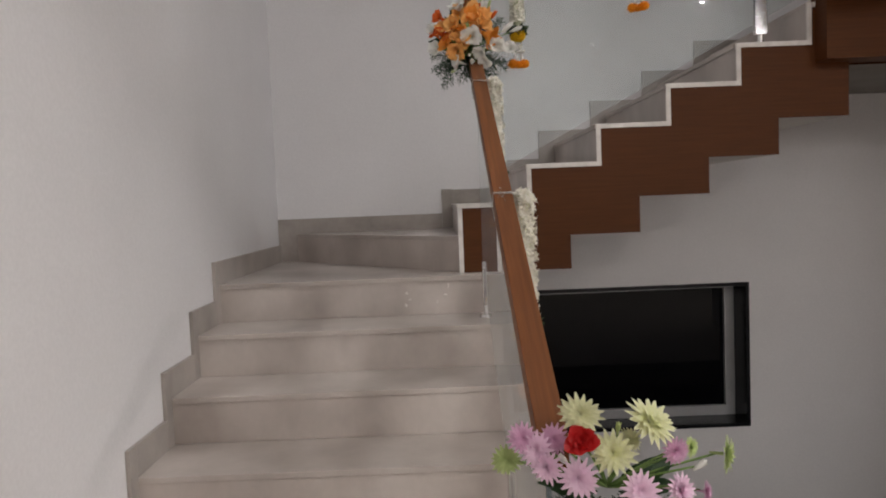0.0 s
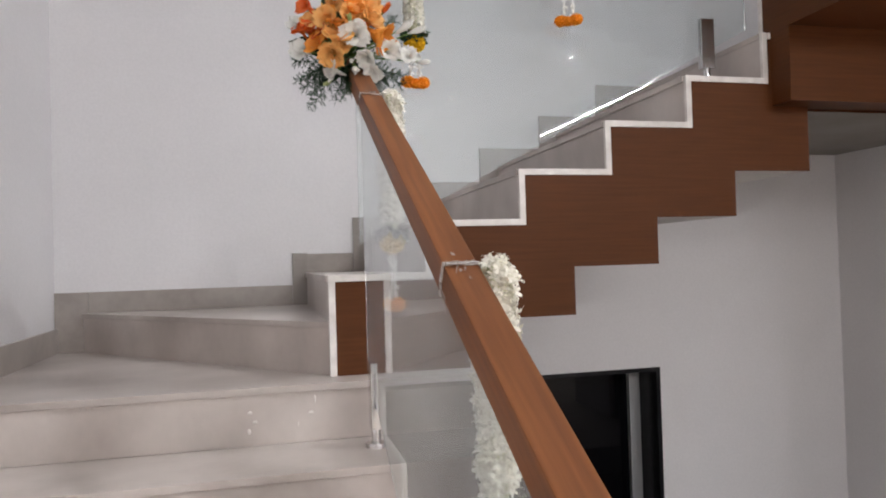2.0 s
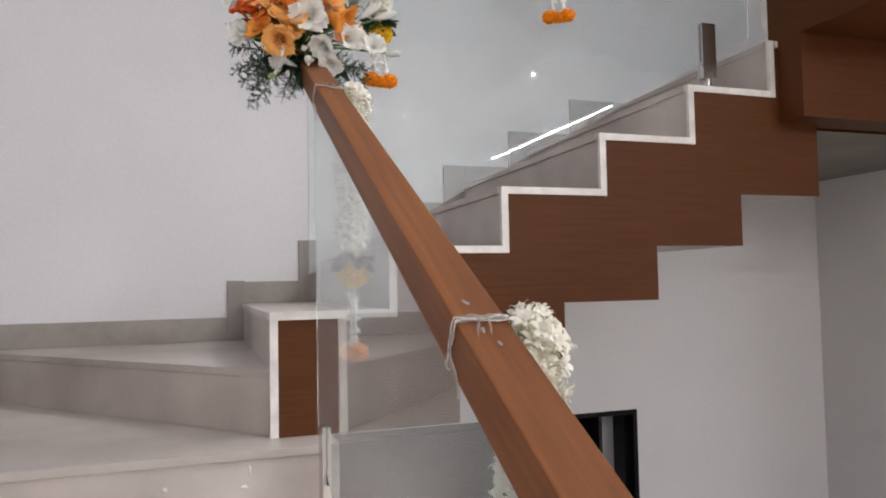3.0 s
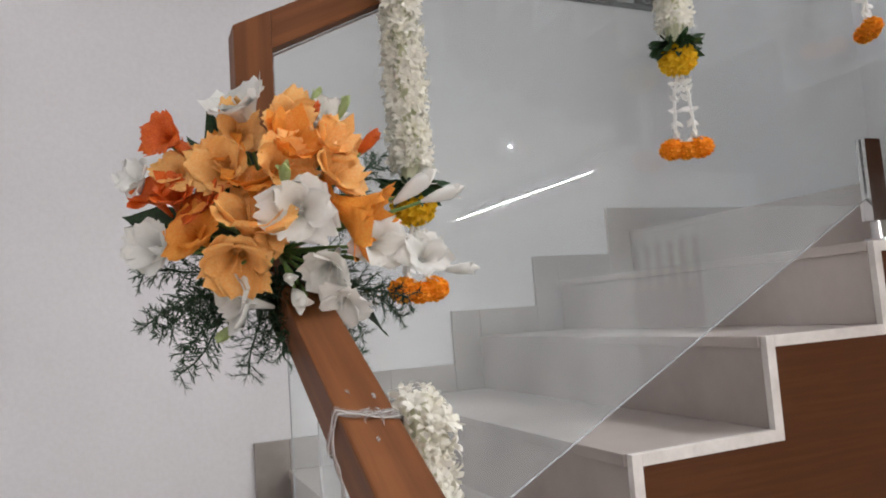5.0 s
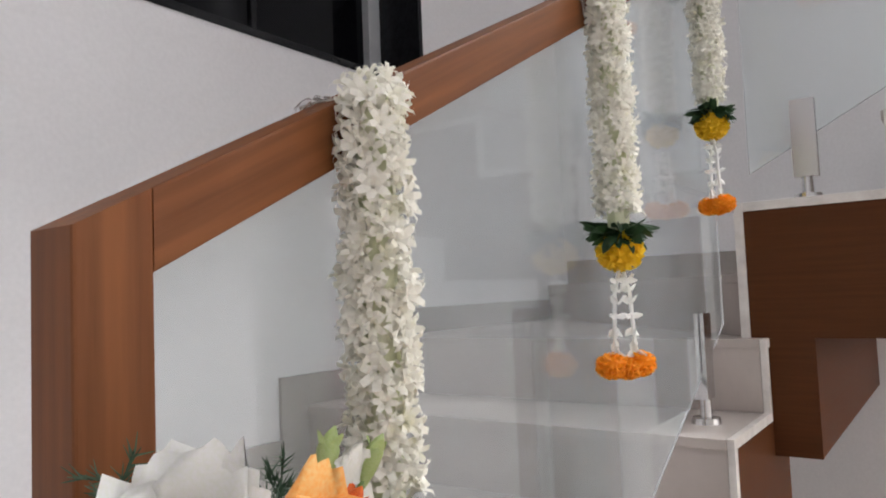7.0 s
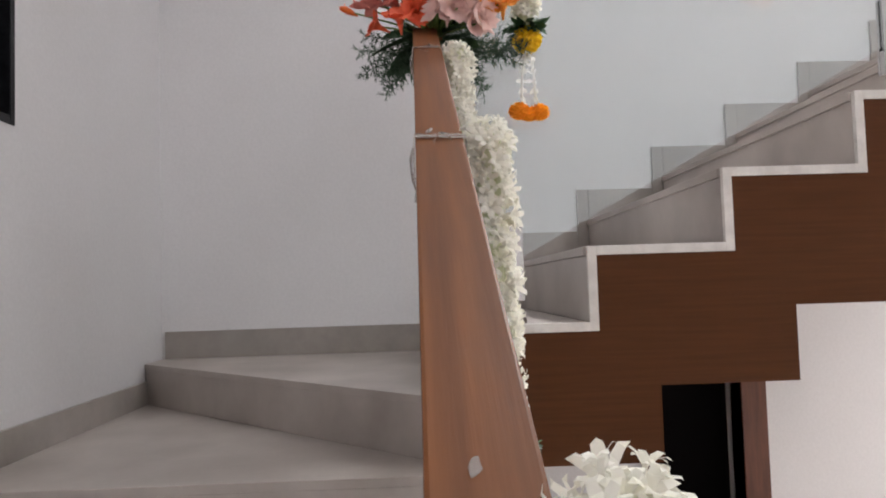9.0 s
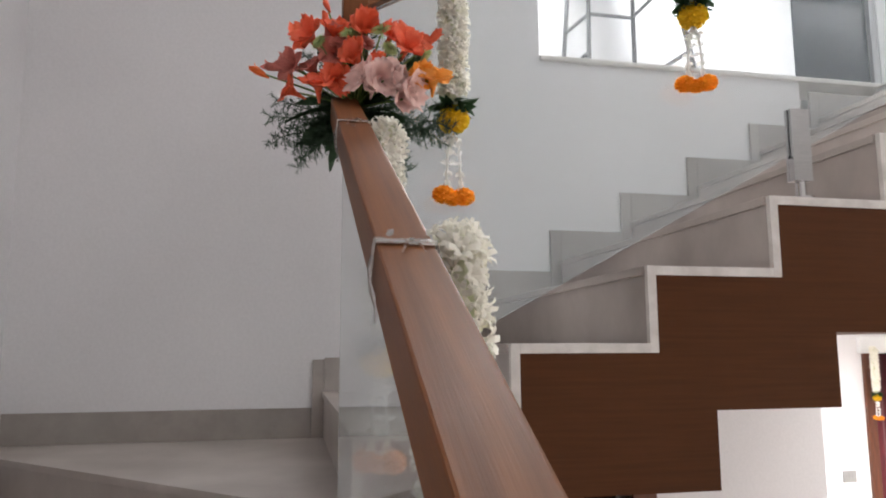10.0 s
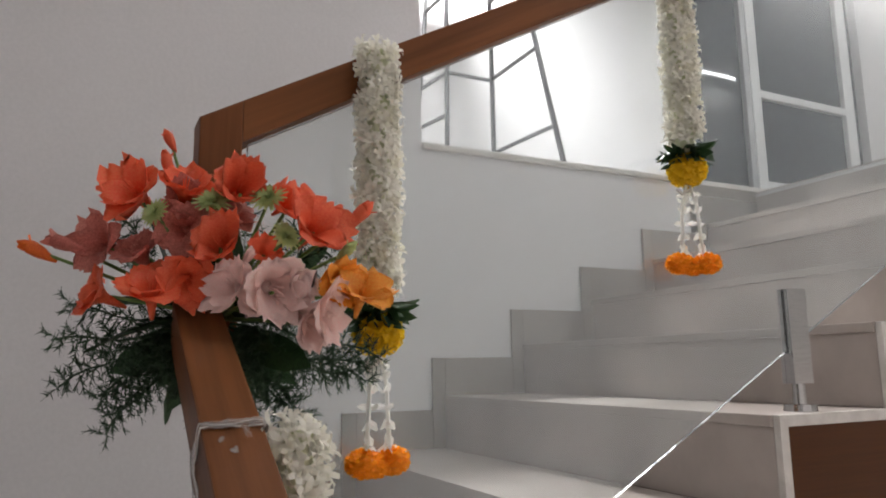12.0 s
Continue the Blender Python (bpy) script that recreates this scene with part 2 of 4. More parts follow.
def add_prism(bm, poly, axis, a, b):
    """A flat outline (2D) swept along an axis from a to b. axis 'x': outline in y, z; 'y': in x, z; 'z': in x, y."""
    def at(p, h):
        return {"x": (h, p[0], p[1]), "y": (p[0], h, p[1]), "z": (p[0], p[1], h)}[axis]
    lo = [bm.verts.new(at(p, a)) for p in poly]
    hi = [bm.verts.new(at(p, b)) for p in poly]
    bm.faces.new(lo)
    bm.faces.new(list(reversed(hi)))
    k = len(poly)
    for i in range(k):
        bm.faces.new((lo[i], lo[(i + 1) % k], hi[(i + 1) % k], hi[i]))
    return bm


def prism(poly, axis, a, b, bevel=0.0, over=0.0):
    bm = add_prism(bmesh.new(), poly, axis, a, b)
    if bevel:
        bmesh.ops.bevel(bm, geom=[e for e in bm.edges if e.calc_length() > over], offset=bevel, segments=2, affect="EDGES", profile=0.6)
    return bm


def add_tube(bm, points, radius, sides=8, cap=True):
    """A round bar along points; radius a number or one for each point."""
    rings = []
    pts = [Vector(p) for p in points]
    for i, p in enumerate(pts):
        d = (pts[min(i + 1, len(pts) - 1)] - pts[max(i - 1, 0)]).normalized()
        u = d.orthogonal().normalized() if i == 0 else (u - d * u.dot(d)).normalized()
        v = d.cross(u)
        r = radius[i] if isinstance(radius, (list, tuple)) else radius
        rings.append([bm.verts.new(p + r * (math.cos(a) * u + math.sin(a) * v)) for a in
                      [2 * math.pi * k / sides for k in range(sides)]])
    for r0, r1 in zip(rings, rings[1:]):
        for k in range(sides):
            bm.faces.new((r0[k], r0[(k + 1) % sides], r1[(k + 1) % sides], r1[k]))
    if cap:
        bm.faces.new(list(reversed(rings[0])))
        bm.faces.new(rings[-1])
    return bm


def structure(name, bm, mat, label, category):
    return tagged(part(name, bm, mat), label, category, kind="structure")


def wall_with_holes(name, axis, a, b, u0, u1, z0, z1, holes, mat, label):
    """A thick wall from a to b on its axis, made of blocks around rectangular holes (u0, u1, z0, z1)."""
    bm = bmesh.new()
    us = sorted({u0, u1, *[h[0] for h in holes], *[h[1] for h in holes]})
    zs = sorted({z0, z1, *[h[2] for h in holes], *[h[3] for h in holes]})
    for i in range(len(us) - 1):
        for j in range(len(zs) - 1):
            cu, cz = (us[i] + us[i + 1]) / 2, (zs[j] + zs[j + 1]) / 2
            if any(h[0] < cu < h[1] and h[2] < cz < h[3] for h in holes):
                continue
            if axis == "x":
                add_box(bm, (a, us[i], zs[j]), (b, us[i + 1], zs[j + 1]))
            else:
                add_box(bm, (us[i], a, zs[j]), (us[i + 1], b, zs[j + 1]))
    bmesh.ops.remove_doubles(bm, verts=bm.verts, dist=1e-5)
    seen = {}
    for f in list(bm.faces):
        seen.setdefault(tuple(sorted(v.index for v in f.verts)), []).append(f)
    bm.verts.index_update()
    seen = {}
    for f in list(bm.faces):
        seen.setdefault(tuple(sorted(v.index for v in f.verts)), []).append(f)
    bmesh.ops.delete(bm, geom=[f for fs in seen.values() if len(fs) > 1 for f in fs], context="FACES")
    return structure(name, bm, mat, label, "wall")


# ---- the large structure ----
XW, YN, XE = -1.03, 1.12, 2.835      # west, north and east walls of the stair well
UP = 3.841                           # upper floor level
TOP = 6.6                            # ceiling of the stair well
HALL = 3.04                          # ceiling of the hall
YS, XH = -8.6, 5.3                   # south and far east walls

bm = box((XW, YS, -0.2), (XH, -0.3, 0))
add_box(bm, (XE + 0.2, -0.3, -0.2), (XH, YN + 0.25, 0))
add_box(bm, (XW, -0.3, -0.2), (0.12, YN, 0))
structure("floor", bm, FLOOR, "polished beige marble hall floor", "floor")
structure("well_floor", box((0.12, -0.3, -0.95), (XE, YN, -0.75)), FLOOR, "sunken floor below the stair well window", "floor")
wall_with_holes("wall_west", "x", XW - 0.25, XW, YS, YN + 0.25, 0, TOP, [], PAINT, "plain white painted wall beside the stairs")
wall_with_holes("wall_north", "y", YN, YN + 0.25, XW, XE + 0.25, -0.95, TOP,
                [(0.15, 1.735, 0.02, 0.89), (0.1, 1.815, 3.045, 4.35)], PAINT, "white painted wall with two dark windows")
wall_with_holes("wall_east", "x", XE, XE + 0.2, -2.0, YN, -0.95, UP + 0.012, [(-1.13, -0.78, 0, 2.2)], PAINT,
                "white painted wall with a dark doorway under the stairs")
wall_with_holes("wall_east_upper", "x", XE, XE + 0.2, YS, YN, UP + 0.012, TOP,
                [(-2.03, -0.79, UP + 0.012, TOP - 0.25), (-3.25, -2.03, UP + 0.012, TOP - 0.25)], PAINT,
                "white painted upper wall with a wide opening")
structure("wall_south", box((XW, YS - 0.2, 0), (XH, YS, TOP)), PAINT, "plain white painted hall wall", "wall")
wall_with_holes("wall_hall_east", "x", XH, XH + 0.2, YS, YN + 0.25, 0, TOP, [(-5.6, -4.5, 0, 2.62)], PAINT,
                "white painted hall wall with a decorated doorway")
structure("wall_room_north", box((XE + 0.25, YN, 0), (XH, YN + 0.25, TOP)), PAINT, "plain white painted room wall", "wall")
structure("ceiling", box((XW, YS, TOP), (XH, YN + 0.25, TOP + 0.15)), CEIL, "white stair well ceiling", "ceiling")
# upper floor: landing at the head of the stairs, and the room behind the opening
structure("upper_landing_floor", box((XW, YS, HALL), (XE, -2.405, UP)), CEIL, "white slab of the upper landing", "floor")
structure("upper_room_floor", box((XE + 0.2, YS, HALL), (XH, YN, UP)), CEIL, "white slab of the upper room", "floor")
structure("landing_paving", box((1.553, -4.2, UP), (XE, -2.40, UP + 0.004)), STONE, "beige marble upper landing paving", "floor")
structure("opening_sill", box((XE - 0.015, -3.25, UP + 0.002), (XE + 0.2, -0.79, UP + 0.024), 0.004), EDGE,
          "white stone sill along the opening", "sill")
# door in the east wall under the stairs
dr = thing("door_1", "dark doorway with a brown wooden frame", "door", kind="structure")
part("jamb", box((XE - 0.012, -1.23, 0), (XE + 0.1, -1.13, 2.26), 0.004), DOORWOOD, dr)
part("jamb", box((XE - 0.012, -0.78, 0), (XE + 0.1, -0.725, 2.26), 0.004), DOORWOOD, dr)
part("lintel", box((XE - 0.011, -1.13, 2.2), (XE + 0.1, -0.78, 2.26), 0.004), DOORWOOD, dr)
# added sheet closes the opening, the unlit room painted as black
part("doorway_dark", box((XE + 0.14, -1.13, 0), (XE + 0.18, -0.78, 2.2)), DARKROOM, dr, "black sheet for the unlit room beyond")


# ---- windows of the north wall ----
def night_window(name, x0, x1, z0, z1, bars, label):
    w = thing(name, label, "window", kind="structure")
    d0, d1 = YN - 0.004, YN + 0.22
    part("reveal", box((x1 - 0.022, d0, z0), (x1, d1, z1), 0.002), GRANITE, w, "black granite side reveal")
    part("reveal", box((x0, d0, z0), (x0 + 0.022, d1, z1), 0.002), GRANITE, w)
    part("window_sill", box((x0 + 0.022, d0, z0), (x1 - 0.022, d1, z0 + 0.022), 0.002), GRANITE, w, "black granite sill")
    part("reveal", box((x0 + 0.022, d0, z1 - 0.022), (x1 - 0.022, d1, z1), 0.002), GRANITE, w)
    a, b, c, d = x0 + 0.022, x1 - 0.022, z0 + 0.022, z1 - 0.022
    f, e = 0.06, 0.03
    for lo, hi in (((a, c), (b, c + f)), ((a, d - e), (b, d)), ((a, c + f), (a + f, d - e)), ((b - f, c + f), (b, d - e))):
        part("window_frame", box((lo[0], d1 - 0.05, lo[1]), (hi[0], d1, hi[1]), 0.003), ALU, w)
    for k in range(bars):
        x = a + (b - a) * (k + 1) / (bars + 1)
        part("window_frame", box((x - 0.012, d1 - 0.03, c + f), (x + 0.012, d1 - 0.004, d - e), 0.003), GRANITE, w)
    part("pane", box((a + f, d1 - 0.02, c + f), (b - f, d1 - 0.012, d - e)), DARKGLASS, w)
    return w


night_window("window_1", 0.15, 1.735, 0.02, 0.89, 0, "low dark window in a black granite reveal")
night_window("window_2", 0.1, 1.815, 3.045, 4.35, 2, "high dark window in a black granite reveal")

# ---- glazed screen at the head of the stairs ----
gs = thing("glazed_screen", "dark tinted glass screen with a white frame", "window", kind="structure")
SX0, SX1 = XE + 0.02, XE + 0.08
ZT = TOP - 0.25
for y0, y1, z0, z1 in ((-2.52, -2.46, UP, ZT), (-3.19, -3.12, UP, ZT), (-3.12, -2.52, UP, UP + 0.06), (-3.12, -2.52, UP + 0.445, UP + 0.505),
                       (-3.12, -2.52, UP + 1.09, UP + 1.16)):
    part("window_frame", box((SX0, y0, z0 + 0.024), (SX1, y1, z1), 0.004), UPVC, gs)
part("window_frame", box((SX0, -2.455, UP + 0.024), (SX1 - 0.02, -2.42, ZT), 0.003), ALU, gs)
for y0, y1, z0, z1 in ((-2.42, -2.03, UP + 0.024, ZT), (-3.12, -2.52, UP + 0.084, UP + 0.445 + 0.024), (-3.12, -2.52, UP + 0.505, UP + 1.09 + 0.024),
                       (-3.12, -2.52, UP + 1.16, ZT), (-3.25, -3.19, UP + 0.024, ZT)):
    part("pane", box((SX0 + 0.025, y0, z0), (SX0 + 0.033, y1, z1)), TINTGLASS, gs)

# ---- stairs ----
RISE = 0.16


def flight(name, m, risers, levels, width, base, u_end, label, first_drop, ahead=0.165, depth=0.475, drift=(0.0, 0.0), under=None, toe=None):
    """A folded-plate flight. Local x runs up the flight, y goes from the open side to the wall. risers: x of each riser, levels: tread heights.
    The last riser carries the winder or the landing, which is built apart."""
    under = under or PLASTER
    st = thing(name, label, "stairs", "stone stairs", "structure", m)
    n = len(risers)
    prev = base
    lows = []
    for i in range(n):
        lows.append((risers[i] + ahead + drift[0] * (i - 2), levels[i] - depth - drift[1] * (i - 2)))
    if toe:
        lows[0] = (lows[0][0], toe)
    for i in range(n):
        u, z = risers[i], levels[i]
        # riser slab, from the tread below to the underside of its own tread
        part("riser", box((u, 0.014, prev), (u + 0.018, width, z - 0.02), 0.0015), STONE, st)
        part("edge_trim", box((u, 0.0, prev - (0.02 if i else 0)), (u + 0.02, 0.0135, z), 0.001), EDGE, st, "white stone edge")
        if i < n - 1:
            part("tread", box((u - 0.006, 0.014, z - 0.02), (risers[i + 1], width, z), 0.002), STONE, st)
            part("edge_trim", box((u + 0.02, 0.0, z - 0.02), (risers[i + 1], 0.0135, z), 0.001), EDGE, st)
        prev = z
    # body: stepped above and below
    top = [(risers[0] + 0.018, max(0, first_drop))]
    for i in range(n - 1):
        top += [(risers[i] + 0.018, levels[i] - 0.02), (risers[i + 1] + 0.018, levels[i] - 0.02)]
    top += [(risers[-1] + 0.018, levels[-1] - 0.03), (u_end, levels[-1] - 0.03)]
    low = []
    for i in range(n - 1, -1, -1):
        x, z = lows[i]
        if z + RISE < max(first_drop, 0) + 0.01:
            break
        z = max(z, first_drop)
        if i == n - 1:
            low += [(u_end, z)] if u_end <= x else [(u_end, z + RISE), (x, z + RISE), (x, z)]
        else:
            low += [(x, lows[i + 1][1] if toe else min(z + RISE, lows[i + 1][1])), (x, z)]
    if low:
        low += [(risers[0] + 0.018, low[-1][1])] if low[-1][1] > first_drop + 1e-4 else []
    poly = top + low
    clean = []
    for p in poly:
        if not clean or (abs(p[0] - clean[-1][0]) + abs(p[1] - clean[-1][1])) > 1e-4:
            clean.append(p)
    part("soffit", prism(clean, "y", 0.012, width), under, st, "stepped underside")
    # cladding on the open side, held below the white edge
    clad = []
    for i, (x, z) in enumerate(clean):
        clad.append((x + (0.002 if x < u_end else 0), z - 0.0))
    part("side_panel", prism(clad, "y", 0.003, 0.0118), LAMINATE, st, "dark brown wood laminate cladding")
    return st


W1 = 0.15 - XW
F1_R = [-1.905 + 0.30 * k for k in range(7)]
F1_L = [0.16 * (k + 1) for k in range(7)]
M1 = Matrix.Translation((0.15, 0, 0)) @ Matrix.Rotation(radians(90), 4, "Z")
flight("staircase", M1, F1_R, F1_L, W1, 0.0, 0.0, "beige marble lower flight with a glass balustrade", 0.0)
F2_R = [-0.004 + 0.305 * k for k in range(6)]
F2_L = [1.42 + 0.16 * k for k in range(6)]
M2 = Matrix.Identity(4)
flight("staircase", M2, F2_R, F2_L, YN, 1.12, 1.70, "beige marble middle flight with dark brown side cladding", 1.12, 0.180, 0.473, (-0.001, 0.004))
X3, R3 = 1.553, 0.1645
F3_R = [-0.058 + 0.306 * k for k in range(9)]
F3_L = [2.525 + R3 * k for k in range(9)]
M3 = Matrix.Translation((X3, 0, 0)) @ Matrix.Rotation(radians(-90), 4, "Z")
flight("staircase", M3, F3_R, F3_L, XE - X3, 2.22, 2.42, "beige marble upper flight with dark brown side cladding", 1.955, 0.148, 0.47, under=LAMINATE, toe=1.963)

# winders between the flights
wn = thing("stair_winder", "beige marble winder turning between two flights", "stairs", "stair winders", "structure")
part("tread", prism([(XW, -0.111), (0.136, -0.111), (0.136, 0.0), (0.0, 0.0), (0.0, 0.03), (-0.93, YN), (XW, YN)], "z", 1.10, 1.12, 0.0015), STONE, wn)
part("edge_trim", box((0.1365, -0.105, 1.10), (0.15, 0.0, 1.12), 0.001), EDGE, wn, "white stone edge")
for n_x, n_z, n_w, n_h in ((-0.235, 1.052, 0.016, 0.012), (-0.222, 1.026, 0.018, 0.010), (-0.238, 1.000, 0.014, 0.018), (-0.058, 1.078, 0.007, 0.026),
                           (-0.070, 1.042, 0.020, 0.009), (-0.105, 1.012, 0.005, 0.014)):
    bm = bmesh.new()
    bmesh.ops.create_icosphere(bm, subdivisions=2, radius=0.5, matrix=Matrix.Diagonal((0.8 * n_w, 0.003, 0.85 * n_h, 1)))
    for v in bm.verts:      # uneven rim, longer towards the foot
        v.co.x *= 1 + 0.3 * math.sin(900 * v.co.z + 40 * n_x)
        v.co.z *= 1 + 0.25 * math.sin(700 * v.co.x + 90 * n_z)
        v.co += Vector((n_x, -0.1052, n_z))
    part("white_mark", bm, EDGE, wn, "small uneven white mark on the riser", True)
part("riser", prism([(0.0, 0.03), (0.0, 0.05), (-0.91, YN), (-0.93, YN)], "z", 1.12, 1.26), STONE, wn)
part("tread", prism([(0.0, 0.024), (0.0, YN), (-0.936, YN)], "z", 1.26, 1.28, 0.0015), STONE, wn)
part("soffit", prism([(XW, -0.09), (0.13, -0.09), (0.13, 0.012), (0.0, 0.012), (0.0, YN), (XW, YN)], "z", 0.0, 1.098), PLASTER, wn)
part("side_panel", box((0.1305, -0.10, 0.0), (0.1385, 0.011, 1.099)), LAMINATE, wn)
wn = thing("stair_winder", "beige marble winder turning into the upper flight", "stairs", "stair winders", "structure")
part("tread", prism([(1.519, 0.014), (1.553, 0.014), (1.553, 0.045), (1.59, 0.045), (2.66, YN), (1.519, YN)], "z", 2.20, 2.22, 0.0015), STONE, wn)
part("edge_trim", box((1.5455, 0.0, 2.20), (1.60, 0.0135, 2.22), 0.001), EDGE, wn, "white stone edge")
part("riser", prism([(1.59, 0.045), (1.615, 0.045), (2.685, YN), (2.66, YN)], "z", 2.22, 2.345), STONE, wn)
part("tread", prism([(1.584, 0.045), (XE, 0.045), (XE, YN), (2.654, YN)], "z", 2.345, 2.365, 0.0015), STONE, wn)
# shade below the landing is painted in by the darker grey
part("soffit", prism([(1.70, 0.012), (XE, 0.012), (XE, YN), (1.70, YN)], "z", 1.967, 2.198), SHADED_SOFFIT, wn, "landing underside with its shade put into dark grey")


# ---- skirting along the walls ----
def skirting(m, runs, v0, v1, label):
    sk = thing("baseboard", label, "skirting", kind="structure", m=m)
    for u0, u1, z0, z1 in runs:
        part("skirting_tile", box((u0, v0, z0), (u1, v1, z1), 0.002), SKIRT, sk)


def stepped(risers, levels, last, h, w):
    runs = []
    for i, (u, z) in enumerate(zip(risers, levels)):
        e = risers[i + 1] if i + 1 < len(risers) else last
        if i + 1 < len(risers):
            runs.append((u + 0.0005, e - w - 0.0005, z, z + h))
            runs.append((e - w, e, z, levels[i + 1] + h))
        else:
            runs.append((u + 0.0005, e, z, z + h))
    return runs


skirting(M1, [(-1.96, -1.905, 0, 0.265)] + stepped(F1_R, F1_L, YN - 0.014, 0.1, 0.055), W1 - 0.014, W1 - 0.0005, "stepped brown marble skirting on the west wall")
skirting(M2, [(XW + 0.001, -0.9, 1.12, 1.368), (-0.8995, -0.066, 1.28, 1.368), (-0.0655, 0.0, 1.28, 1.508)] + stepped(F2_R, F2_L, 2.70, 0.084, 0.095), YN - 0.013, YN - 0.0005,
         "stepped brown marble skirting on the north wall")
skirting(M3, [(-YN + 0.014, -0.10, 2.365, 2.47), (-0.0995, -0.058, 2.365, 2.64)] + stepped(F3_R[:-1], F3_L[:-1], 2.40, 0.122, 0.045), XE - X3 - 0.013, XE - X3 - 0.0005,
         "stepped brown marble skirting on the east wall")


# ---- balustrades: glass, steel shoes and teak rail ----
GX, GY, GX3 = 0.094, 0.090, 1.611     # planes of the three glass panels
S1, S2, S3 = 0.535, 0.516, 0.556


def top1(y):
    return 2.055 + S1 * y


def top2(x):
    return 2.401 + S2 * (x - 0.055)


def top3(y):
    return 3.440 + S3 * (0.06 - y)


H = 0.056
rail = thing("handrail", "continuous teak handrail stepping up at each corner", "handrail")
HW = 0.0265


def slanted(plane, axis, u0, z0, u1, z1):
    return prism([(u0, z0), (u1, z1), (u1, z1 - H), (u0, z0 - H)], axis, plane - HW, plane + HW, 0.0025, 0.06)


PX = 0.046             # outer corner of the first upright
part("rail_bar", slanted(GX, "x", -1.93, top1(-1.93), GY - HW, top1(GY - HW)), TEAK_1, rail)
part("rail_post", prism([(PX, top1(GY) - H), (PX + 2 * HW, top1(GY) - H), (PX + 2 * HW, top2(PX + 2 * HW)), (PX, top2(PX))], "y", GY - HW, GY + HW, 0.0025, 0.06),
     TEAK_Z, rail)
part("rail_bar", slanted(GY, "y", PX + 2 * HW, top2(PX + 2 * HW), GX3 - HW, top2(GX3 - HW)), TEAK_2, rail)
QY = 0.094                          # outer corner of the second upright
part("rail_post", prism([(QY, top2(GX3) - H), (QY - 2 * HW, top2(GX3) - H), (QY - 2 * HW, top3(QY - 2 * HW)), (QY, top3(QY))], "x", GX3 - HW, GX3 + HW, 0.0025, 0.06),
     TEAK_Z, rail)
part("rail_bar", slanted(GX3, "x", QY - 2 * HW, top3(QY - 2 * HW), -2.45, top3(-2.45)), TEAK_3, rail)


def nose1(y):
    return 1.12 + (RISE / 0.30) * (y + 0.105)


def nose2(x):
    return 1.42 + (RISE / 0.305) * x


def nose3(y):
    return 2.525 + (R3 / 0.306) * (0.058 - y)


def glass_panel(axis, plane, u0, u1, low, high, lift, label):
    bm = prism([(u0, low(u0) + lift), (u1, low(u1) + lift), (u1, high(u1) - H - 0.002), (u0, high(u0) - H - 0.002)], axis, plane - 0.005, plane + 0.005)
    t = thing("glass_balustrade", label, "glass balustrade", "glass balustrades")
    g = part("glass_panel", bm, GLASS, t)
    g.visible_shadow = False
    return t


def glass_clamp(parent, m):
    """A slotted flat steel shoe on a round base that holds the glass; the slot runs along local x."""
    bm = bmesh.new()
    for sgn in (-1, 1):
        y0, y1 = sorted((sgn * 0.0055, sgn * 0.0135))
        add_box(bm, (-0.025, y0, 0.05), (0.025, y1, 0.225))
    add_box(bm, (-0.0245, -0.0055, 0.05), (0.0245, 0.0055, 0.11))
    s = part("glass_clamp", bm, STEEL, parent, "upright slotted steel glass clamp")
    s.matrix_basis = m
    bm = bmesh.new()
    bmesh.ops.create_cone(bm, cap_ends=True, segments=24, radius1=0.030, radius2=0.028, depth=0.012, matrix=Matrix.Translation((0, 0, 0.006)))
    part("base", bm, STEEL, s)
    bm = bmesh.new()
    bmesh.ops.create_cone(bm, cap_ends=True, segments=20, radius1=0.013, radius2=0.011, depth=0.05, matrix=Matrix.Translation((0, 0, 0.037)))
    part("stem", bm, STEEL, s)
    part("gasket", box((-0.0252, -0.0054, 0.105), (-0.0232, 0.0054, 0.224)), GRANITE, s, "black rubber gasket")


g1 = glass_panel("x", GX, -1.86, -0.13, nose1, top1, 0.045, "clear glass panel in steel clamps beside the lower flight")
g2 = glass_panel("y", GY, 0.1045, 1.52, nose2, top2, 0.037, "clear glass panel in steel clamps beside the middle flight")
g3 = glass_panel("x", GX3, -2.42, 0.03, nose3, top3, 0.055, "clear glass panel in steel clamps beside the upper flight")
glass_clamp(g2, pose(1.36, GY, 2.06))
for y, z in ((-0.225, 0.96), (-1.14, 0.48)):
    glass_clamp(g1, pose(GX, y, z, 0, 0, 90))
for y, z in ((-0.09, F3_L[0]), (-0.99, F3_L[3]), (-1.9, F3_L[6])):
    glass_clamp(g3, pose(GX3, y, z, 0, 0, -90))


# ---- ceiling lights: some seen in the glass, the stair well one added ----
def ceiling_light(x, y, z, sx, sy, label):
    c = thing("ceiling_light", label, "ceiling light", "ceiling lights", m=pose(x, y, z))
    part("frame", box((-sx / 2 - 0.012, -sy / 2 - 0.012, 0.004), (sx / 2 + 0.012, sy / 2 + 0.012, 0.05), 0.003), UPVC, c)
    if sx < 0.1:
        for q in (-1, 1):
            part("lip", box((q * (sx / 2 + 0.007) - 0.005, -sy / 2 - 0.01, -0.0142), (q * (sx / 2 + 0.007) + 0.005, sy / 2 + 0.01, 0.0038), 0.001), UPVC, c)
    part("diffuser", box((-sx / 2, -sy / 2, -0.002), (sx / 2, sy / 2, 0.0035), 0.001), TUBE, c, "glowing white diffuser")


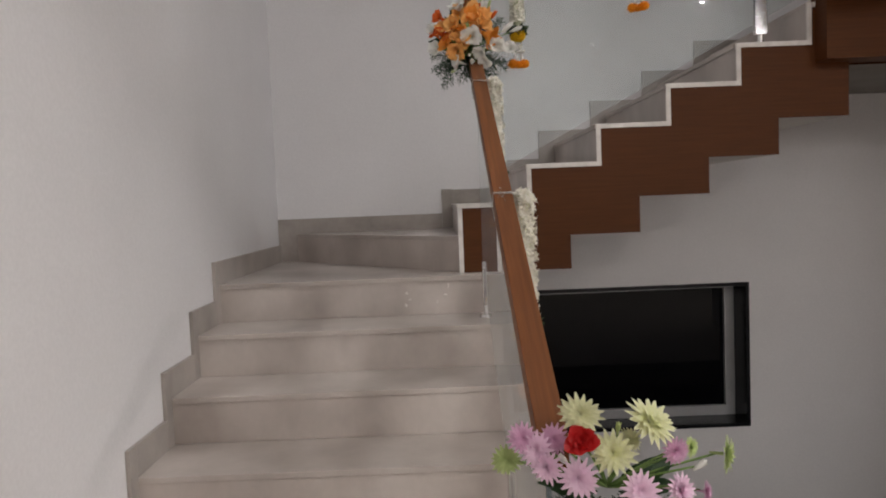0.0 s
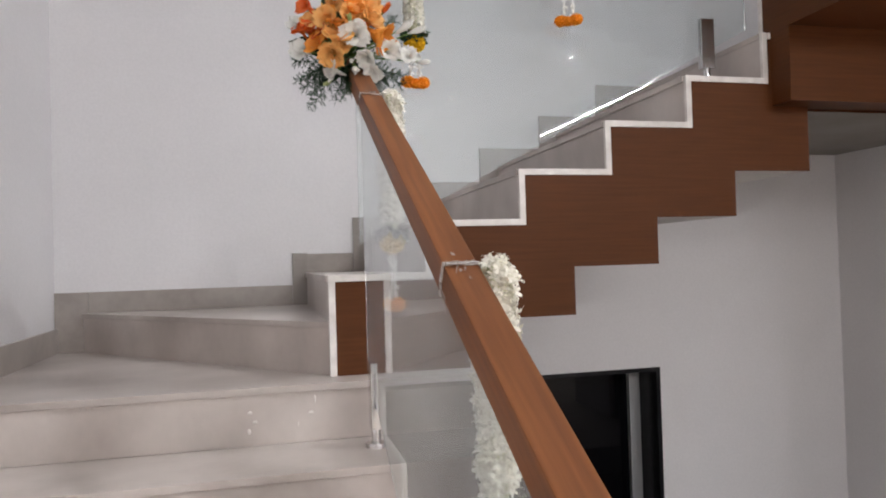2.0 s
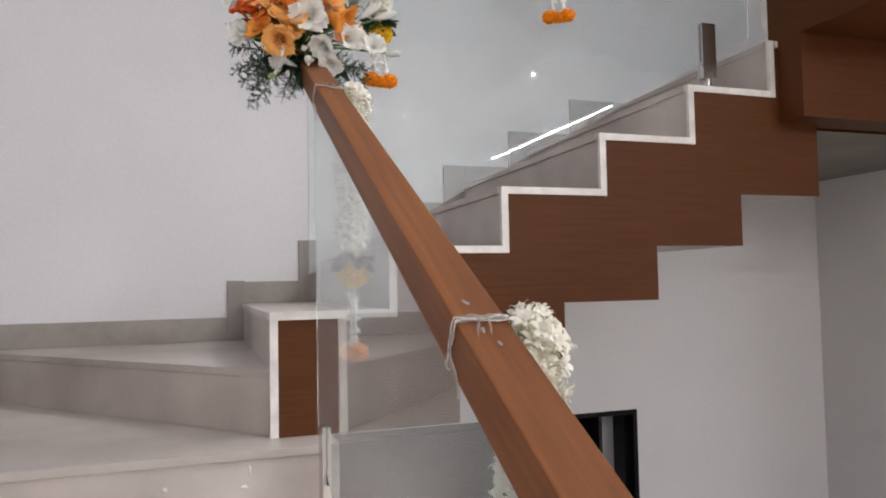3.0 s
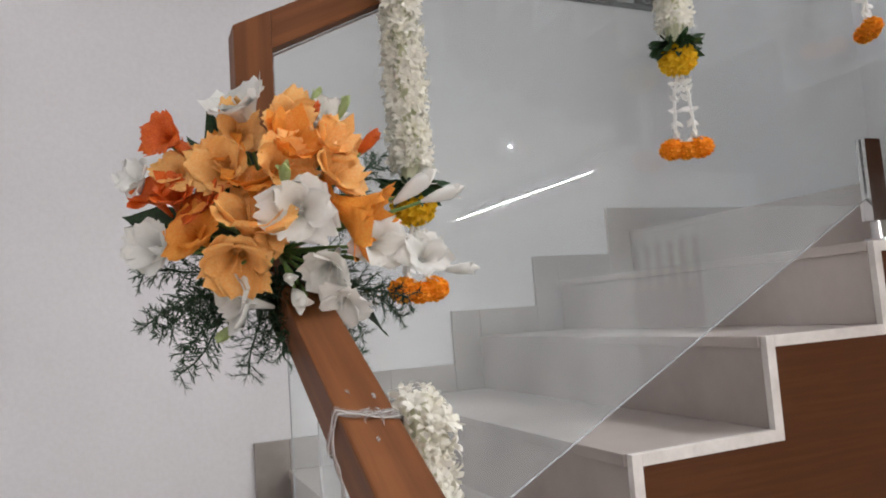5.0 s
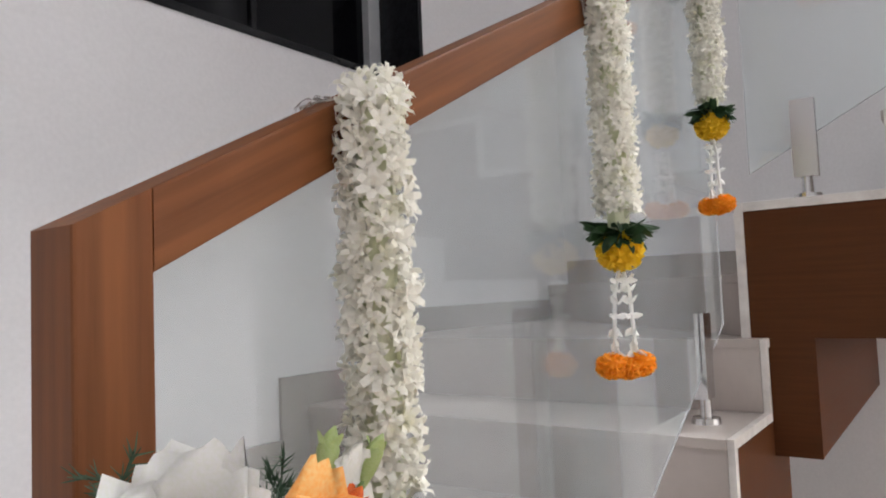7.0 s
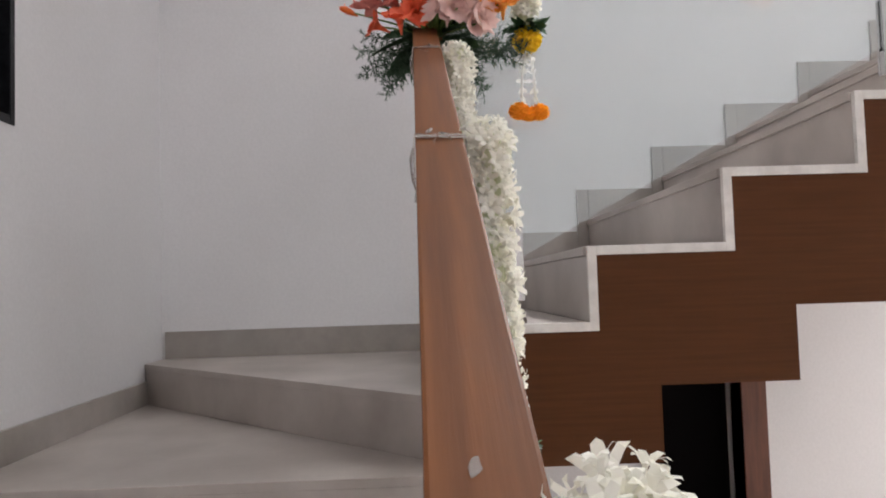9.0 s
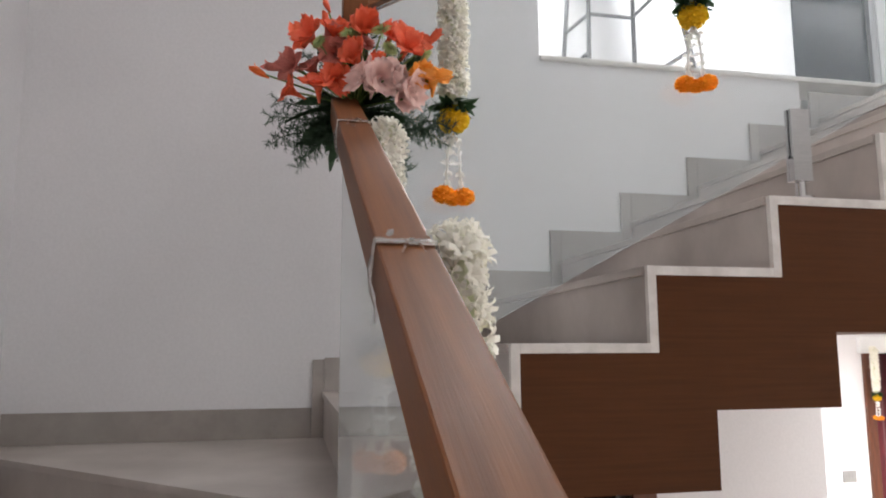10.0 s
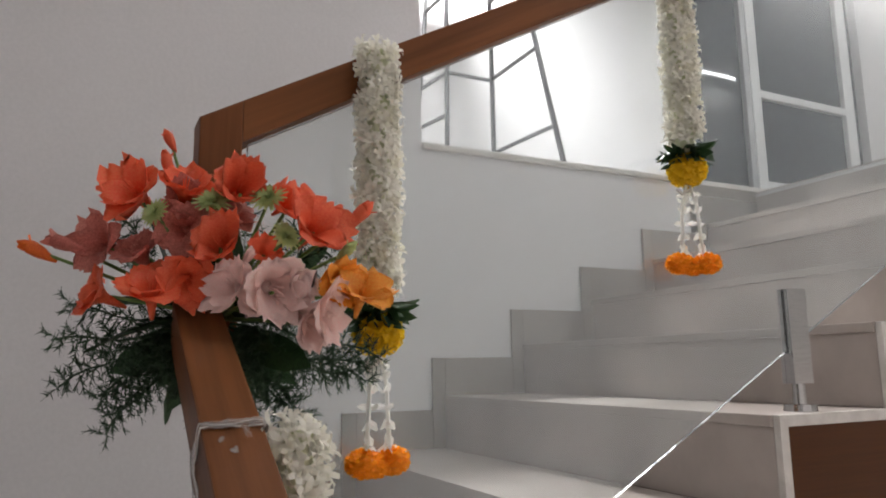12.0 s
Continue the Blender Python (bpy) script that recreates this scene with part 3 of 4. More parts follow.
ceiling_light(3.2, -4.78, 2.993, 0.05, 2.68, "long slim white ceiling light in the hall")
# fixture of the added stair well fill, no such source known
ceiling_light(0.75, -1.0, 6.55, 0.12, 2.6, "added slim fill light over the stair well, out of view")
ceiling_light(4.3, -1.9, 6.55, 0.6, 0.6, "square white ceiling light in the upper room")
for n_y, n_l in LANDING_TUBES:
    ceiling_light(-0.83, n_y, 6.565, 0.05, n_l, "slim white ceiling light over the upper landing")
for n_x, n_y in DOWNLIGHTS:
    c = thing("downlight", "small round recessed white ceiling downlight", "downlight", "downlights", m=pose(n_x, n_y, HALL))
    bm = bmesh.new()
    bmesh.ops.create_cone(bm, cap_ends=True, segments=20, radius1=0.05, radius2=0.054, depth=0.008, matrix=Matrix.Translation((0, 0, -0.001)))
    part("ring", bm, UPVC, c)

# ---- trestle in the upper room ----
tr = thing("trestle_ladder", "tall grey steel trestle standing in the bright upper room", "ladder", m=pose(0, 0, 0))
LEGS = [((4.70, -1.83, UP), (4.70, -1.86, 5.95)), ((4.70, -2.19, UP), (4.70, -2.19, 5.95)), ((3.95, -2.30, UP), (4.30, -2.10, 5.95)),
        ((5.12, -1.74, UP), (4.98, -1.86, 5.95))]
for a, c in LEGS:
    part("leg", add_tube(bmesh.new(), (a, c), 0.017, 8), GALV, tr)


def on_leg(k, z):
    a, c = (Vector(p) for p in LEGS[k])
    return a + (c - a) * ((z - a.z) / (c.z - a.z))


for k, q, z in ((0, 1, 4.30), (0, 1, 5.03), (1, 2, 4.52), (1, 2, 5.04), (0, 3, 4.74), (0, 3, 5.03), (0, 1, 5.75), (1, 2, 5.60), (0, 3, 5.60)):
    part("rung", add_tube(bmesh.new(), (on_leg(k, z), on_leg(q, z)), 0.014, 8), GALV, tr)
part("platform", box((4.28, -2.24, 5.95), (5.02, -1.82, 5.98), 0.004), GALV, tr)

# ---- decorated doorway and switch in the hall ----
dd = thing("door_2", "brown wooden doorway with maroon curtain", "door", kind="structure")
part("jamb", box((XH - 0.03, -4.5, 0), (XH + 0.1, -4.42, 2.62), 0.005), DOORWOOD, dd)
part("jamb", box((XH - 0.03, -5.68, 0), (XH + 0.1, -5.6, 2.62), 0.005), DOORWOOD, dd)
part("lintel", box((XH - 0.045, -5.72, 2.62), (XH, -4.38, 2.76), 0.006), UPVC, dd, "white painted lintel")
bm = bmesh.new()
cols = []
for k in range(45):
    y = -5.6 + 1.1 * k / 44
    x = XH + 0.12 + 0.02 * math.sin(k * 1.3)
    cols.append((bm.verts.new((x, y, 0.01)), bm.verts.new((x, y, 2.61)), bm.verts.new((x + 0.01, y, 2.61)), bm.verts.new((x + 0.01, y, 0.01))))
for a, c in zip(cols, cols[1:]):
    for q in range(4):
        bm.faces.new((a[q], c[q], c[(q + 1) % 4], a[(q + 1) % 4]))
part("curtain", bm, CURTAIN, dd, "maroon pleated cloth", True)
sw = thing("switch_plate", "small grey switch plate on the hall wall", "switch", m=pose(XH, -4.22, 1.65))
part("plate", box((-0.012, -0.06, -0.045), (-0.001, 0.06, 0.045), 0.003), PLASTIC, sw)
for k in range(3):
    part("rocker", box((-0.016, -0.045 + 0.032 * k, -0.025), (-0.0125, -0.02 + 0.032 * k, 0.025), 0.002), PLASTIC, sw)


# ---- flowers ----
def aim(p, direction, turn=0.0, size=1.0):
    d = Vector(direction).normalized()
    return Matrix.Translation(p) @ d.to_track_quat("Z", "Y").to_matrix().to_4x4() @ Matrix.Rotation(turn, 4, "Z") @ Matrix.Scale(size, 4)


def add_petal(bm, m, length, width, rise, curl, ruffle, rows=5, cols=4, seed=0.0, point=0.3):
    """A curved petal that grows along local x from the middle of its flower and rises along z."""
    grid = []
    for i in range(rows + 1):
        s = i / rows
        half = width * 0.5 * (math.sin(math.pi * min(1, 0.12 + 0.78 * s)) ** 0.75) * (1 if s < 0.95 else 1 - point)
        line = []
        for j in range(cols + 1):
            t = 2 * j / cols - 1
            x = length * (s + (0.05 if abs(t) < 0.3 and i == rows else 0))
            z = rise * s - curl * s * s + 0.22 * width * (t * t) * (1 - 0.7 * s)
            z += ruffle * s * ((0.2 + abs(t)) * noise.noise(Vector((s * 2.2 + seed * 3, t * 1.6, seed * 1.7))) + 0.35 * s * abs(t) * noise.noise(Vector((s * 7 + seed, t * 5, seed))))
            line.append(bm.verts.new(m @ Vector((x, t * half, z))))
        grid.append(line)
    for a, c in zip(grid, grid[1:]):
        for j in range(cols):
            bm.faces.new((a[j], a[j + 1], c[j + 1], c[j]))


def turned(k, n, tilt=0.0, offset=0.0):
    return Matrix.Rotation(2 * math.pi * k / n + offset, 4, "Z") @ Matrix.Rotation(-tilt, 4, "Y")


def add_trumpet_petal(bm, ang, flare, width, seed, length=1.0):
    """One petal of a funnel flower: a narrow throat that opens into a ruffled lip."""
    rows, cols = 9, 8
    grid = []
    for i in range(rows + 1):
        s = i / rows
        r = 0.09 + 0.27 * s + flare * 0.72 * s ** 2.3
        z = (-0.8 + 1.3 * s - 0.42 * flare * s ** 3.2) * length
        half = width * math.sin(math.pi * (0.10 + 0.60 * s)) ** 0.8
        if s > 0.7:
            half *= math.sqrt(max(0.0, 1 - 0.74 * ((s - 0.7) / 0.3) ** 2))
        line = []
        for j in range(cols + 1):
            t = 2 * j / cols - 1
            a = ang + max(-1.1, min(1.1, t * half / r))
            wave = noise.noise(Vector((t * 2.6 + seed, s * 2.0, seed * 1.9)))
            fold = math.sin(t * 7.0 + seed * 2.3) * abs(t)
            rr = r * (1 + 0.26 * s * wave - 0.06 * s * s * t * t)
            zz = z + s * s * (0.34 * wave * (0.35 + abs(t)) + 0.075 * fold) + 0.07 * s * (1 - abs(t)) - 0.10 * s ** 4 * (1 - t * t)
            line.append(bm.verts.new((rr * math.cos(a), rr * math.sin(a), zz)))
        grid.append(line)
    for a, c in zip(grid, grid[1:]):
        for j in range(cols):
            bm.faces.new((a[j], a[j + 1], c[j + 1], c[j]))


def floret_mesh(name, mat, seed, flare=0.8):
    """A ruffled gladiolus flower, about 1 unit across its radius."""
    bm = bmesh.new()
    for k in range(3):
        add_trumpet_petal(bm, 2.094 * k + 0.15 * math.sin(seed + k), flare * (1 + 0.16 * math.sin(2.7 * k + seed)), 0.80, seed + k * 1.3)
    for k in range(3):
        add_trumpet_petal(bm, 2.094 * k + 1.05, flare * (0.74 + 0.16 * math.cos(1.9 * k + seed)), 0.72, seed + 7 + k * 1.7, 0.97)
    add_tube(bm, ((0, 0, -1.25), (0, 0, -0.9), (0, 0, -0.55)), [0.06, 0.11, 0.17], 7)
    for k in range(3):
        a = 2 * math.pi * k / 3
        add_tube(bm, ((0, 0, -0.5), (0.09 * math.cos(a), 0.09 * math.sin(a), 0.25)), 0.018, 4)
    bmesh.ops.scale(bm, vec=Vector((1, 1, 1)) / (0.36 + 0.72 * flare), verts=bm.verts)
    return mesh_of(name, bm, mat, True)


def bud_mesh(name, mat):
    bm = bmesh.new()
    pts = [(0, 0, -0.9), (0.02, 0, -0.5), (0.03, 0, 0.0), (0.05, 0.02, 0.5), (0.1, 0.03, 0.9), (0.15, 0.04, 1.15)]
    add_tube(bm, pts, [0.08, 0.2, 0.33, 0.36, 0.2, 0.03], 7)
    for k in range(3):
        add_petal(bm, Matrix.Translation((0.03, 0, -0.1)) @ turned(k, 3, 1.25, 0.4), 1.1, 0.55, 0.1, 0.2, 0.1, rows=4, seed=k)
    return mesh_of(name, bm, mat, True)


def mum_mesh(name, mat):
    """A daisy-like chrysanthemum with three rings of narrow petals."""
    bm = bmesh.new()
    for ring, (n, tilt, ln) in enumerate(((17, 0.08, 1.0), (15, 0.38, 0.88), (12, 0.75, 0.68), (9, 1.1, 0.45))):
        for k in range(n):
            add_petal(bm, turned(k, n, tilt + 0.05 * math.sin(k * 2.3), ring * 0.17), ln * (1 + 0.06 * math.sin(k * 5.1)), 0.27, 0.12, 0.14, 0.06,
                      rows=3, cols=2, seed=k + ring)
    add_tube(bm, ((0, 0, -0.9), (0, 0, -0.1)), [0.05, 0.1], 6)
    return mesh_of(name, bm, mat, True)


def rose_mesh(name, mat):
    bm = bmesh.new()
    for k in range(16):
        add_petal(bm, Matrix.Translation((0, 0, -0.1)) @ turned(k, 1, 0.5 + 0.055 * k, k * 2.4), 1.0 - 0.035 * k, 1.0 - 0.04 * k, 0.25, 0.25, 0.1,
                  rows=4, cols=4, seed=k)
    return mesh_of(name, bm, mat, True)


def marigold_mesh(name, mat, n=90):
    """A dense ball of small ruffled petals."""
    bm = bmesh.new()
    bmesh.ops.create_icosphere(bm, subdivisions=2, radius=0.78)
    for k in range(n):
        z = 1 - 2 * (k + 0.5) / n
        a = k * 2.39996
        d = Vector((math.sqrt(1 - z * z) * math.cos(a), math.sqrt(1 - z * z) * math.sin(a), z))
        m = aim(d * 0.66, d, k * 1.7)
        add_petal(bm, m @ Matrix.Rotation(-1.0, 4, "Y"), 0.38, 0.3, 0.0, 0.12, 0.1, rows=2, cols=2, seed=k)
    return mesh_of(name, bm, mat, True)


def frond_mesh(name, mat, seed, length=1.0, droop=0.35):
    """An asparagus fern spray along local z, with side twigs full of needles."""
    rng = random.Random(seed)
    bm = bmesh.new()
    spine = [Vector((droop * (s / 9) ** 2 * length, 0.04 * math.sin(s), length * s / 9)) for s in range(10)]
    add_tube(bm, spine, [0.012] * 5 + [0.008] * 5, 4)
    for k in range(44):
        s = 0.10 + 0.90 * k / 43
        i = min(8, int(s * 9))
        p = spine[i].lerp(spine[i + 1], s * 9 - i)
        a = k * 2.4 + rng.uniform(-0.3, 0.3)
        d = Vector((math.cos(a), math.sin(a), rng.uniform(0.2, 0.8))).normalized()
        ln = length * 0.28 * (1.15 - 0.75 * s) * rng.uniform(0.6, 1.25)
        e = p + d * ln
        add_tube(bm, (p, e), 0.003, 3, False)
        for q in range(8):
            c = p.lerp(e, (q + 1) / 8)
            for w in (-1, 1):
                nd = (d * 0.7 + Vector((rng.uniform(-1, 1), rng.uniform(-1, 1), rng.uniform(-1, 1))) * 0.8).normalized()
                sd = nd.orthogonal().normalized() * 0.0048
                tip = c + nd * 0.062
                bm.faces.new([bm.verts.new(v) for v in (c - sd, c + sd, tip + sd * 0.3, tip - sd * 0.3)])
    return mesh_of(name, bm, mat)


def leaf_mesh(name, mat):
    bm = bmesh.new()
    add_petal(bm, Matrix.Rotation(radians(-90), 4, "Y"), 1.0, 0.36, 0.08, 0.22, 0.05, rows=5, cols=2, seed=3, point=0.7)
    return mesh_of(name, bm, mat, True)


def stem_mesh(name, mat):
    bm = bmesh.new()
    add_tube(bm, ((0, 0, 0), (0.03, 0.02, 0.5), (0, 0, 1)), [0.035, 0.03, 0.025], 6)
    return mesh_of(name, bm, mat, True)


FLORETS = {}
for key, mat in (("white", WHITEP), ("orange", ORANGEP), ("peach", PEACHP), ("deep", DEEPP), ("coral", REDP), ("pink", PINKP), ("rust", RUSTP)):
    FLORETS[key] = [floret_mesh("floret_" + key, mat, 3.1 * k + len(key), f) for k, f in enumerate((0.95, 0.8, 0.62, 0.88, 0.5))]
BUDS = {key: bud_mesh("bud_" + key, mat) for key, mat in (("white_bud", WHITEP), ("deep_bud", DEEPP), ("coral_bud", REDP), ("lime_bud", LIMEP),
                                                            ("pink_bud", PINKP), ("rust_bud", RUSTP))}
MUMS = {key: mum_mesh("mum_" + key, mat) for key, mat in (("cream", CREAMP), ("lilac", LILACP), ("palelilac", PALELILACP), ("lime", LIMEP))}
ROSE = rose_mesh("rose_red", ROSEP)
FRONDS = [frond_mesh("fern_frond", FERN, 11 + k, 1.0, 0.12 + 0.1 * k) for k in range(3)]
LEAFM, STEMM = leaf_mesh("leaf", LEAF), stem_mesh("stem", STEM)
WORDS = {"white": "white gladiolus flower", "orange": "orange gladiolus flower", "peach": "pale orange gladiolus flower", "deep": "deep orange gladiolus flower",
         "coral": "coral red gladiolus flower", "pink": "pale pink gladiolus flower", "rust": "faded coral gladiolus flower", "cream": "cream chrysanthemum", "lilac": "lilac chrysanthemum",
         "palelilac": "pale pink chrysanthemum", "lime": "lime green chrysanthemum", "rose": "red rose"}


def bouquet(label, centre, right, toward, items, ferns, leaves, seed, grow, spread=1.0):
    """Flowers set in a round spray. items: kind, right, up and forward of the middle in cm, radius in cm."""
    rng = random.Random(seed)
    c, rv, tv = Vector(centre), Vector(right).normalized(), Vector(toward).normalized()
    uv = Vector((0, 0, 1))
    bq = thing("flower_bouquet", label, "bouquet", "flower bouquets", m=Matrix.Translation(c))
    root = tv * -0.035 - uv * 0.05
    for kind, dx, dz, dy, r in items:
        p = rv * dx * 0.01 * spread + uv * dz * 0.01 + tv * dy * 0.011
        d = (p - root).normalized() * 0.75 + tv * 0.75
        if kind in FLORETS:
            me, name = rng.choice(FLORETS[kind]), "flower"
        elif kind in BUDS:
            me, name, d = BUDS[kind], "flower_bud", (p - root)
        elif kind in MUMS:
            me, name = MUMS[kind], "flower"
        else:
            me, name = ROSE, "flower"
        f = part(name, me, None, bq, WORDS.get(kind, ""))
        wild = 0.6 if kind in FLORETS else 0.35
        jit = Vector((rng.uniform(-wild, wild), rng.uniform(-wild, wild), rng.uniform(-wild, wild)))
        sc = r * grow * (0.01 if kind in FLORETS else 0.0085)
        f.matrix_basis = aim(p, d.normalized() + jit, rng.uniform(0, 6.28), 1) @ Matrix.Diagonal((sc, sc * rng.uniform(0.8, 1.05), sc * rng.uniform(0.8, 1.1), 1))
        s = part("stem", STEMM, None, bq)
        q = p - d.normalized() * r * 0.006
        s.matrix_basis = aim(root, q - root, 0, 1) @ Matrix.Diagonal((0.08, 0.08, (q - root).length, 1))
    for dx, dz, dy, ln in ferns:
        d = rv * dx + uv * dz + tv * dy
        f = part("fern_frond", FRONDS[rng.randrange(3)], None, bq)
        f.matrix_basis = aim(root + d.normalized() * 0.02, d, rng.uniform(0, 6.28), ln * 0.01)
    for dx, dz, dy, ln in leaves:
        d = rv * dx + uv * dz + tv * dy
        f = part("leaf", LEAFM, None, bq)
        f.matrix_basis = aim(root + d.normalized() * 0.03, d, rng.uniform(0, 6.28), ln * 0.01)
    return bq


def around(n, seed, low, high, ln0, ln1, fwd=0.35):
    """Directions spread round a spray between two angles (degrees, 0 to the right, 90 up)."""
    rng = random.Random(seed)
    out = []
    for k in range(n):
        a = radians(low + (high - low) * (k + rng.uniform(0.1, 0.9)) / n)
        out.append((math.cos(a), math.sin(a), rng.uniform(-0.2, fwd), rng.uniform(ln0, ln1)))
    return out


WHITE_PART = [("white", 2.8, -1.4, 6.6, 3.2), ("white", -3.4, 12.4, 0.4, 3.1), ("white", 7.0, 11.5, -1.5, 2.2), ("white", 12.0, -5.4, 3, 3.1), ("white", 5.7, -8.6, 5, 2.8),
              ("white", -14.0, -4.2, 1.5, 2.5), ("white", -4.3, -11.0, 4.0, 2.6), ("white", 17.6, -6.7, 2.5, 2.5), ("white", 7.1, -12.4, 4.6, 2.5),
              ("white_bud", 21.6, -8.8, 2.5, 2.3), ("white_bud", 2.2, -11.2, 5, 2.2), ("white_bud", 1.2, -8.9, 5, 1.5), ("white", -15.6, 4.1, 0, 2.1),
              ("white_bud", 16.5, 1.2, 2.6, 2.6), ("white_bud", 20.0, 0.4, 2, 2.3), ("lime_bud", 1.4, 2.0, 7.4, 1.8), ("lime_bud", 5.4, -15.8, 4.5, 1.8),
              ("lime_bud", -5.6, -14.4, 3.5, 1.6), ("white_bud", -12.1, -5.1, 1.5, 1.6), ("lime_bud", 5.4, 13.4, -1.5, 1.7), ("lime_bud", 9.0, 12.8, -2, 1.5)]
ORANGE_PART = [("deep", -12.4, 8.9, 0.5, 2.4), ("deep_bud", -9.6, 6.7, 1, 1.8), ("peach", -3.7, 9.3, 1, 2.8), ("peach", 2.3, 10.5, 1.5, 2.9), ("orange", 1.9, 7.0, 3, 3.3),
               ("peach", -10.8, 4.6, 1.5, 2.5), ("peach", -5.9, 4.3, 3, 2.8), ("peach", 7.1, 7.1, 2.5, 3.0), ("peach", 7.3, 3.4, 4, 3.0), ("peach", 1.4, 3.9, 4.6, 3.2),
               ("orange", -2.4, 2.5, 4.6, 2.4), ("deep", -13.6, 1.8, 1.5, 2.3), ("deep", -7.9, 0.2, 3.5, 2.5), ("orange", -8.9, -3.0, 4, 3.0), ("peach", -2.5, -1.9, 5.6, 3.5),
               ("peach", -4.2, -7.0, 5, 3.2), ("orange", 9.9, -2.1, 4.6, 3.7), ("deep_bud", 11.3, 6.9, 2, 1.9), ("deep_bud", 5.3, 11.3, 0.5, 1.5), ("deep", -11.0, 1.4, 2.5, 2.0),
               ("peach", -0.3, -3.7, 5.2, 2.0), ("orange", -5.5, 7.0, 1.2, 2.4), ("orange", 5.0, 0.4, 3.6, 2.4)]
bouquet("orange and white gladiolus bouquet with fern tied to the rail corner", (0.066, -0.066, 2.118), (0.97, -0.2, 0), (-0.2, -0.97, 0), WHITE_PART + ORANGE_PART,
        [(-17, -10, 2, 15), (-15, -7, 3, 14), (-12, -10, 4, 14), (-9, -14, 3, 16), (-5, -14, 5, 14), (-14, -3, 2, 14), (4, -13, 6, 13), (8, -12, 5, 15), (12, -8, 3, 15),
         (13, -4, 2, 15), (9, -15, 5, 15), (5, -16, 5, 15), (2, -12, 6, 13), (-9, 16, -2, 17), (1.2, 20, -4.5, 14), (9, 17, -3.5, 17), (-12, 11, -2, 15), (12, 9, -1, 16)]
        + around(6, 1, 205, 335, 9, 13), around(12, 4, 200, 340, 6, 10) + [(-7, 16, -2, 16), (-10, 14, -1, 14), (-14, 4, 1, 15), (14, -10, 4, 14)] + around(5, 5, 20, 160, 7, 11, 0.0), 21, 1.36)
CORAL_PART = [("coral", -8.9, 9.9, 1.5, 2.9), ("coral_bud", -5.5, 13.3, 0, 1.5), ("coral_bud", -5.3, 16.2, -0.5, 1.5), ("coral", -2.7, 10.2, 1.5, 2.2), ("coral", 3.7, 10.2, 2, 2.4),
              ("coral", 2.2, 3.0, 4.5, 2.5), ("coral", 9.3, 8.1, 1.5, 2.0), ("coral", 13.0, 5.2, 3, 3.0), ("coral_bud", 17.4, 6.6, 1, 1.9), ("coral", -5.0, -1.8, 4.5, 3.1),
              ("coral", -11.9, -2.5, 3, 2.4), ("coral", -1.1, -1.3, 4, 2.3), ("coral", 7.0, 2.1, 3, 1.6), ("rust", -12.6, 3.8, 1, 2.6), ("rust", -7.7, 2.6, 2, 2.5),
              ("rust", -2.6, 5.2, 2, 2.6), ("rust", -2.5, 8.4, 1, 2.0), ("rust", 3.4, 6.6, 2, 1.9), ("deep_bud", -19.2, 2.6, 0.5, 2.0), ("rust_bud", -16.3, 3.5, 0.5, 2.2)]
PINK_PART = [("lime", -5.3, 6.5, 3.5, 1.5), ("lime", 1.1, 7.6, 3.5, 2.0), ("lime", 9.4, 3.6, 4, 1.5), ("lime", 7.1, 8.4, 2.5, 1.9), ("lime_bud", 15.8, 1.8, 2.5, 1.6),
             ("pink", 3.9, -1.9, 5.5, 2.5), ("pink", 8.8, -2.6, 5.6, 2.8), ("pink", 14.3, -5.0, 4.6, 2.8), ("pink", 11.2, -1.9, 4.6, 1.6), ("pink", 6.4, -3.6, 4.6, 2.0),
             ("orange", 18.0, -2.3, 3.5, 3.0), ("orange", 15.6, -1.4, 2.6, 2.2), ("pink_bud", 5.4, 1.0, 5, 1.3), ("pink", 12.4, -6.4, 4.2, 2.0)]
bouquet("coral red and pink gladiolus bouquet with fern on the rail", (1.555, 0.080, 3.220), (-0.39, -0.92, 0), (-0.92, 0.39, 0), CORAL_PART + PINK_PART,
        [(-20, -7, 2, 16), (-17, -5, 3, 15), (-12.5, -7, 4, 13), (-9, -9, 4, 13), (-5.5, -9, 5, 11), (-17.5, -1, 2, 14), (-14, -7, 3, 12), (13, -11, 4, 15), (18, -7, 3, 17),
         (20, -3, 1, 18), (9, -10, 5, 13), (3, -9, 6, 11), (-2, -8, 6, 10), (6, -8, 6, 11), (15, -9, 2, 16), (11, -14, 4, 15), (14, -15, 3, 16), (7, -14, 5, 13), (-13, -11, 4, 15), (-7, -13, 5, 13), (5, 16, -2, 15), (-11, 9, 0, 14), (10, 13, -1, 15), (14, 8, 0, 16)],
        around(14, 9, 200, 340, 6, 10) + around(18, 31, 0, 360, 7, 12, 0.5) + [(15, 9, 1, 15), (-8, 10, 2, 11), (10, 4, 4, 11)], 22, 1.48)
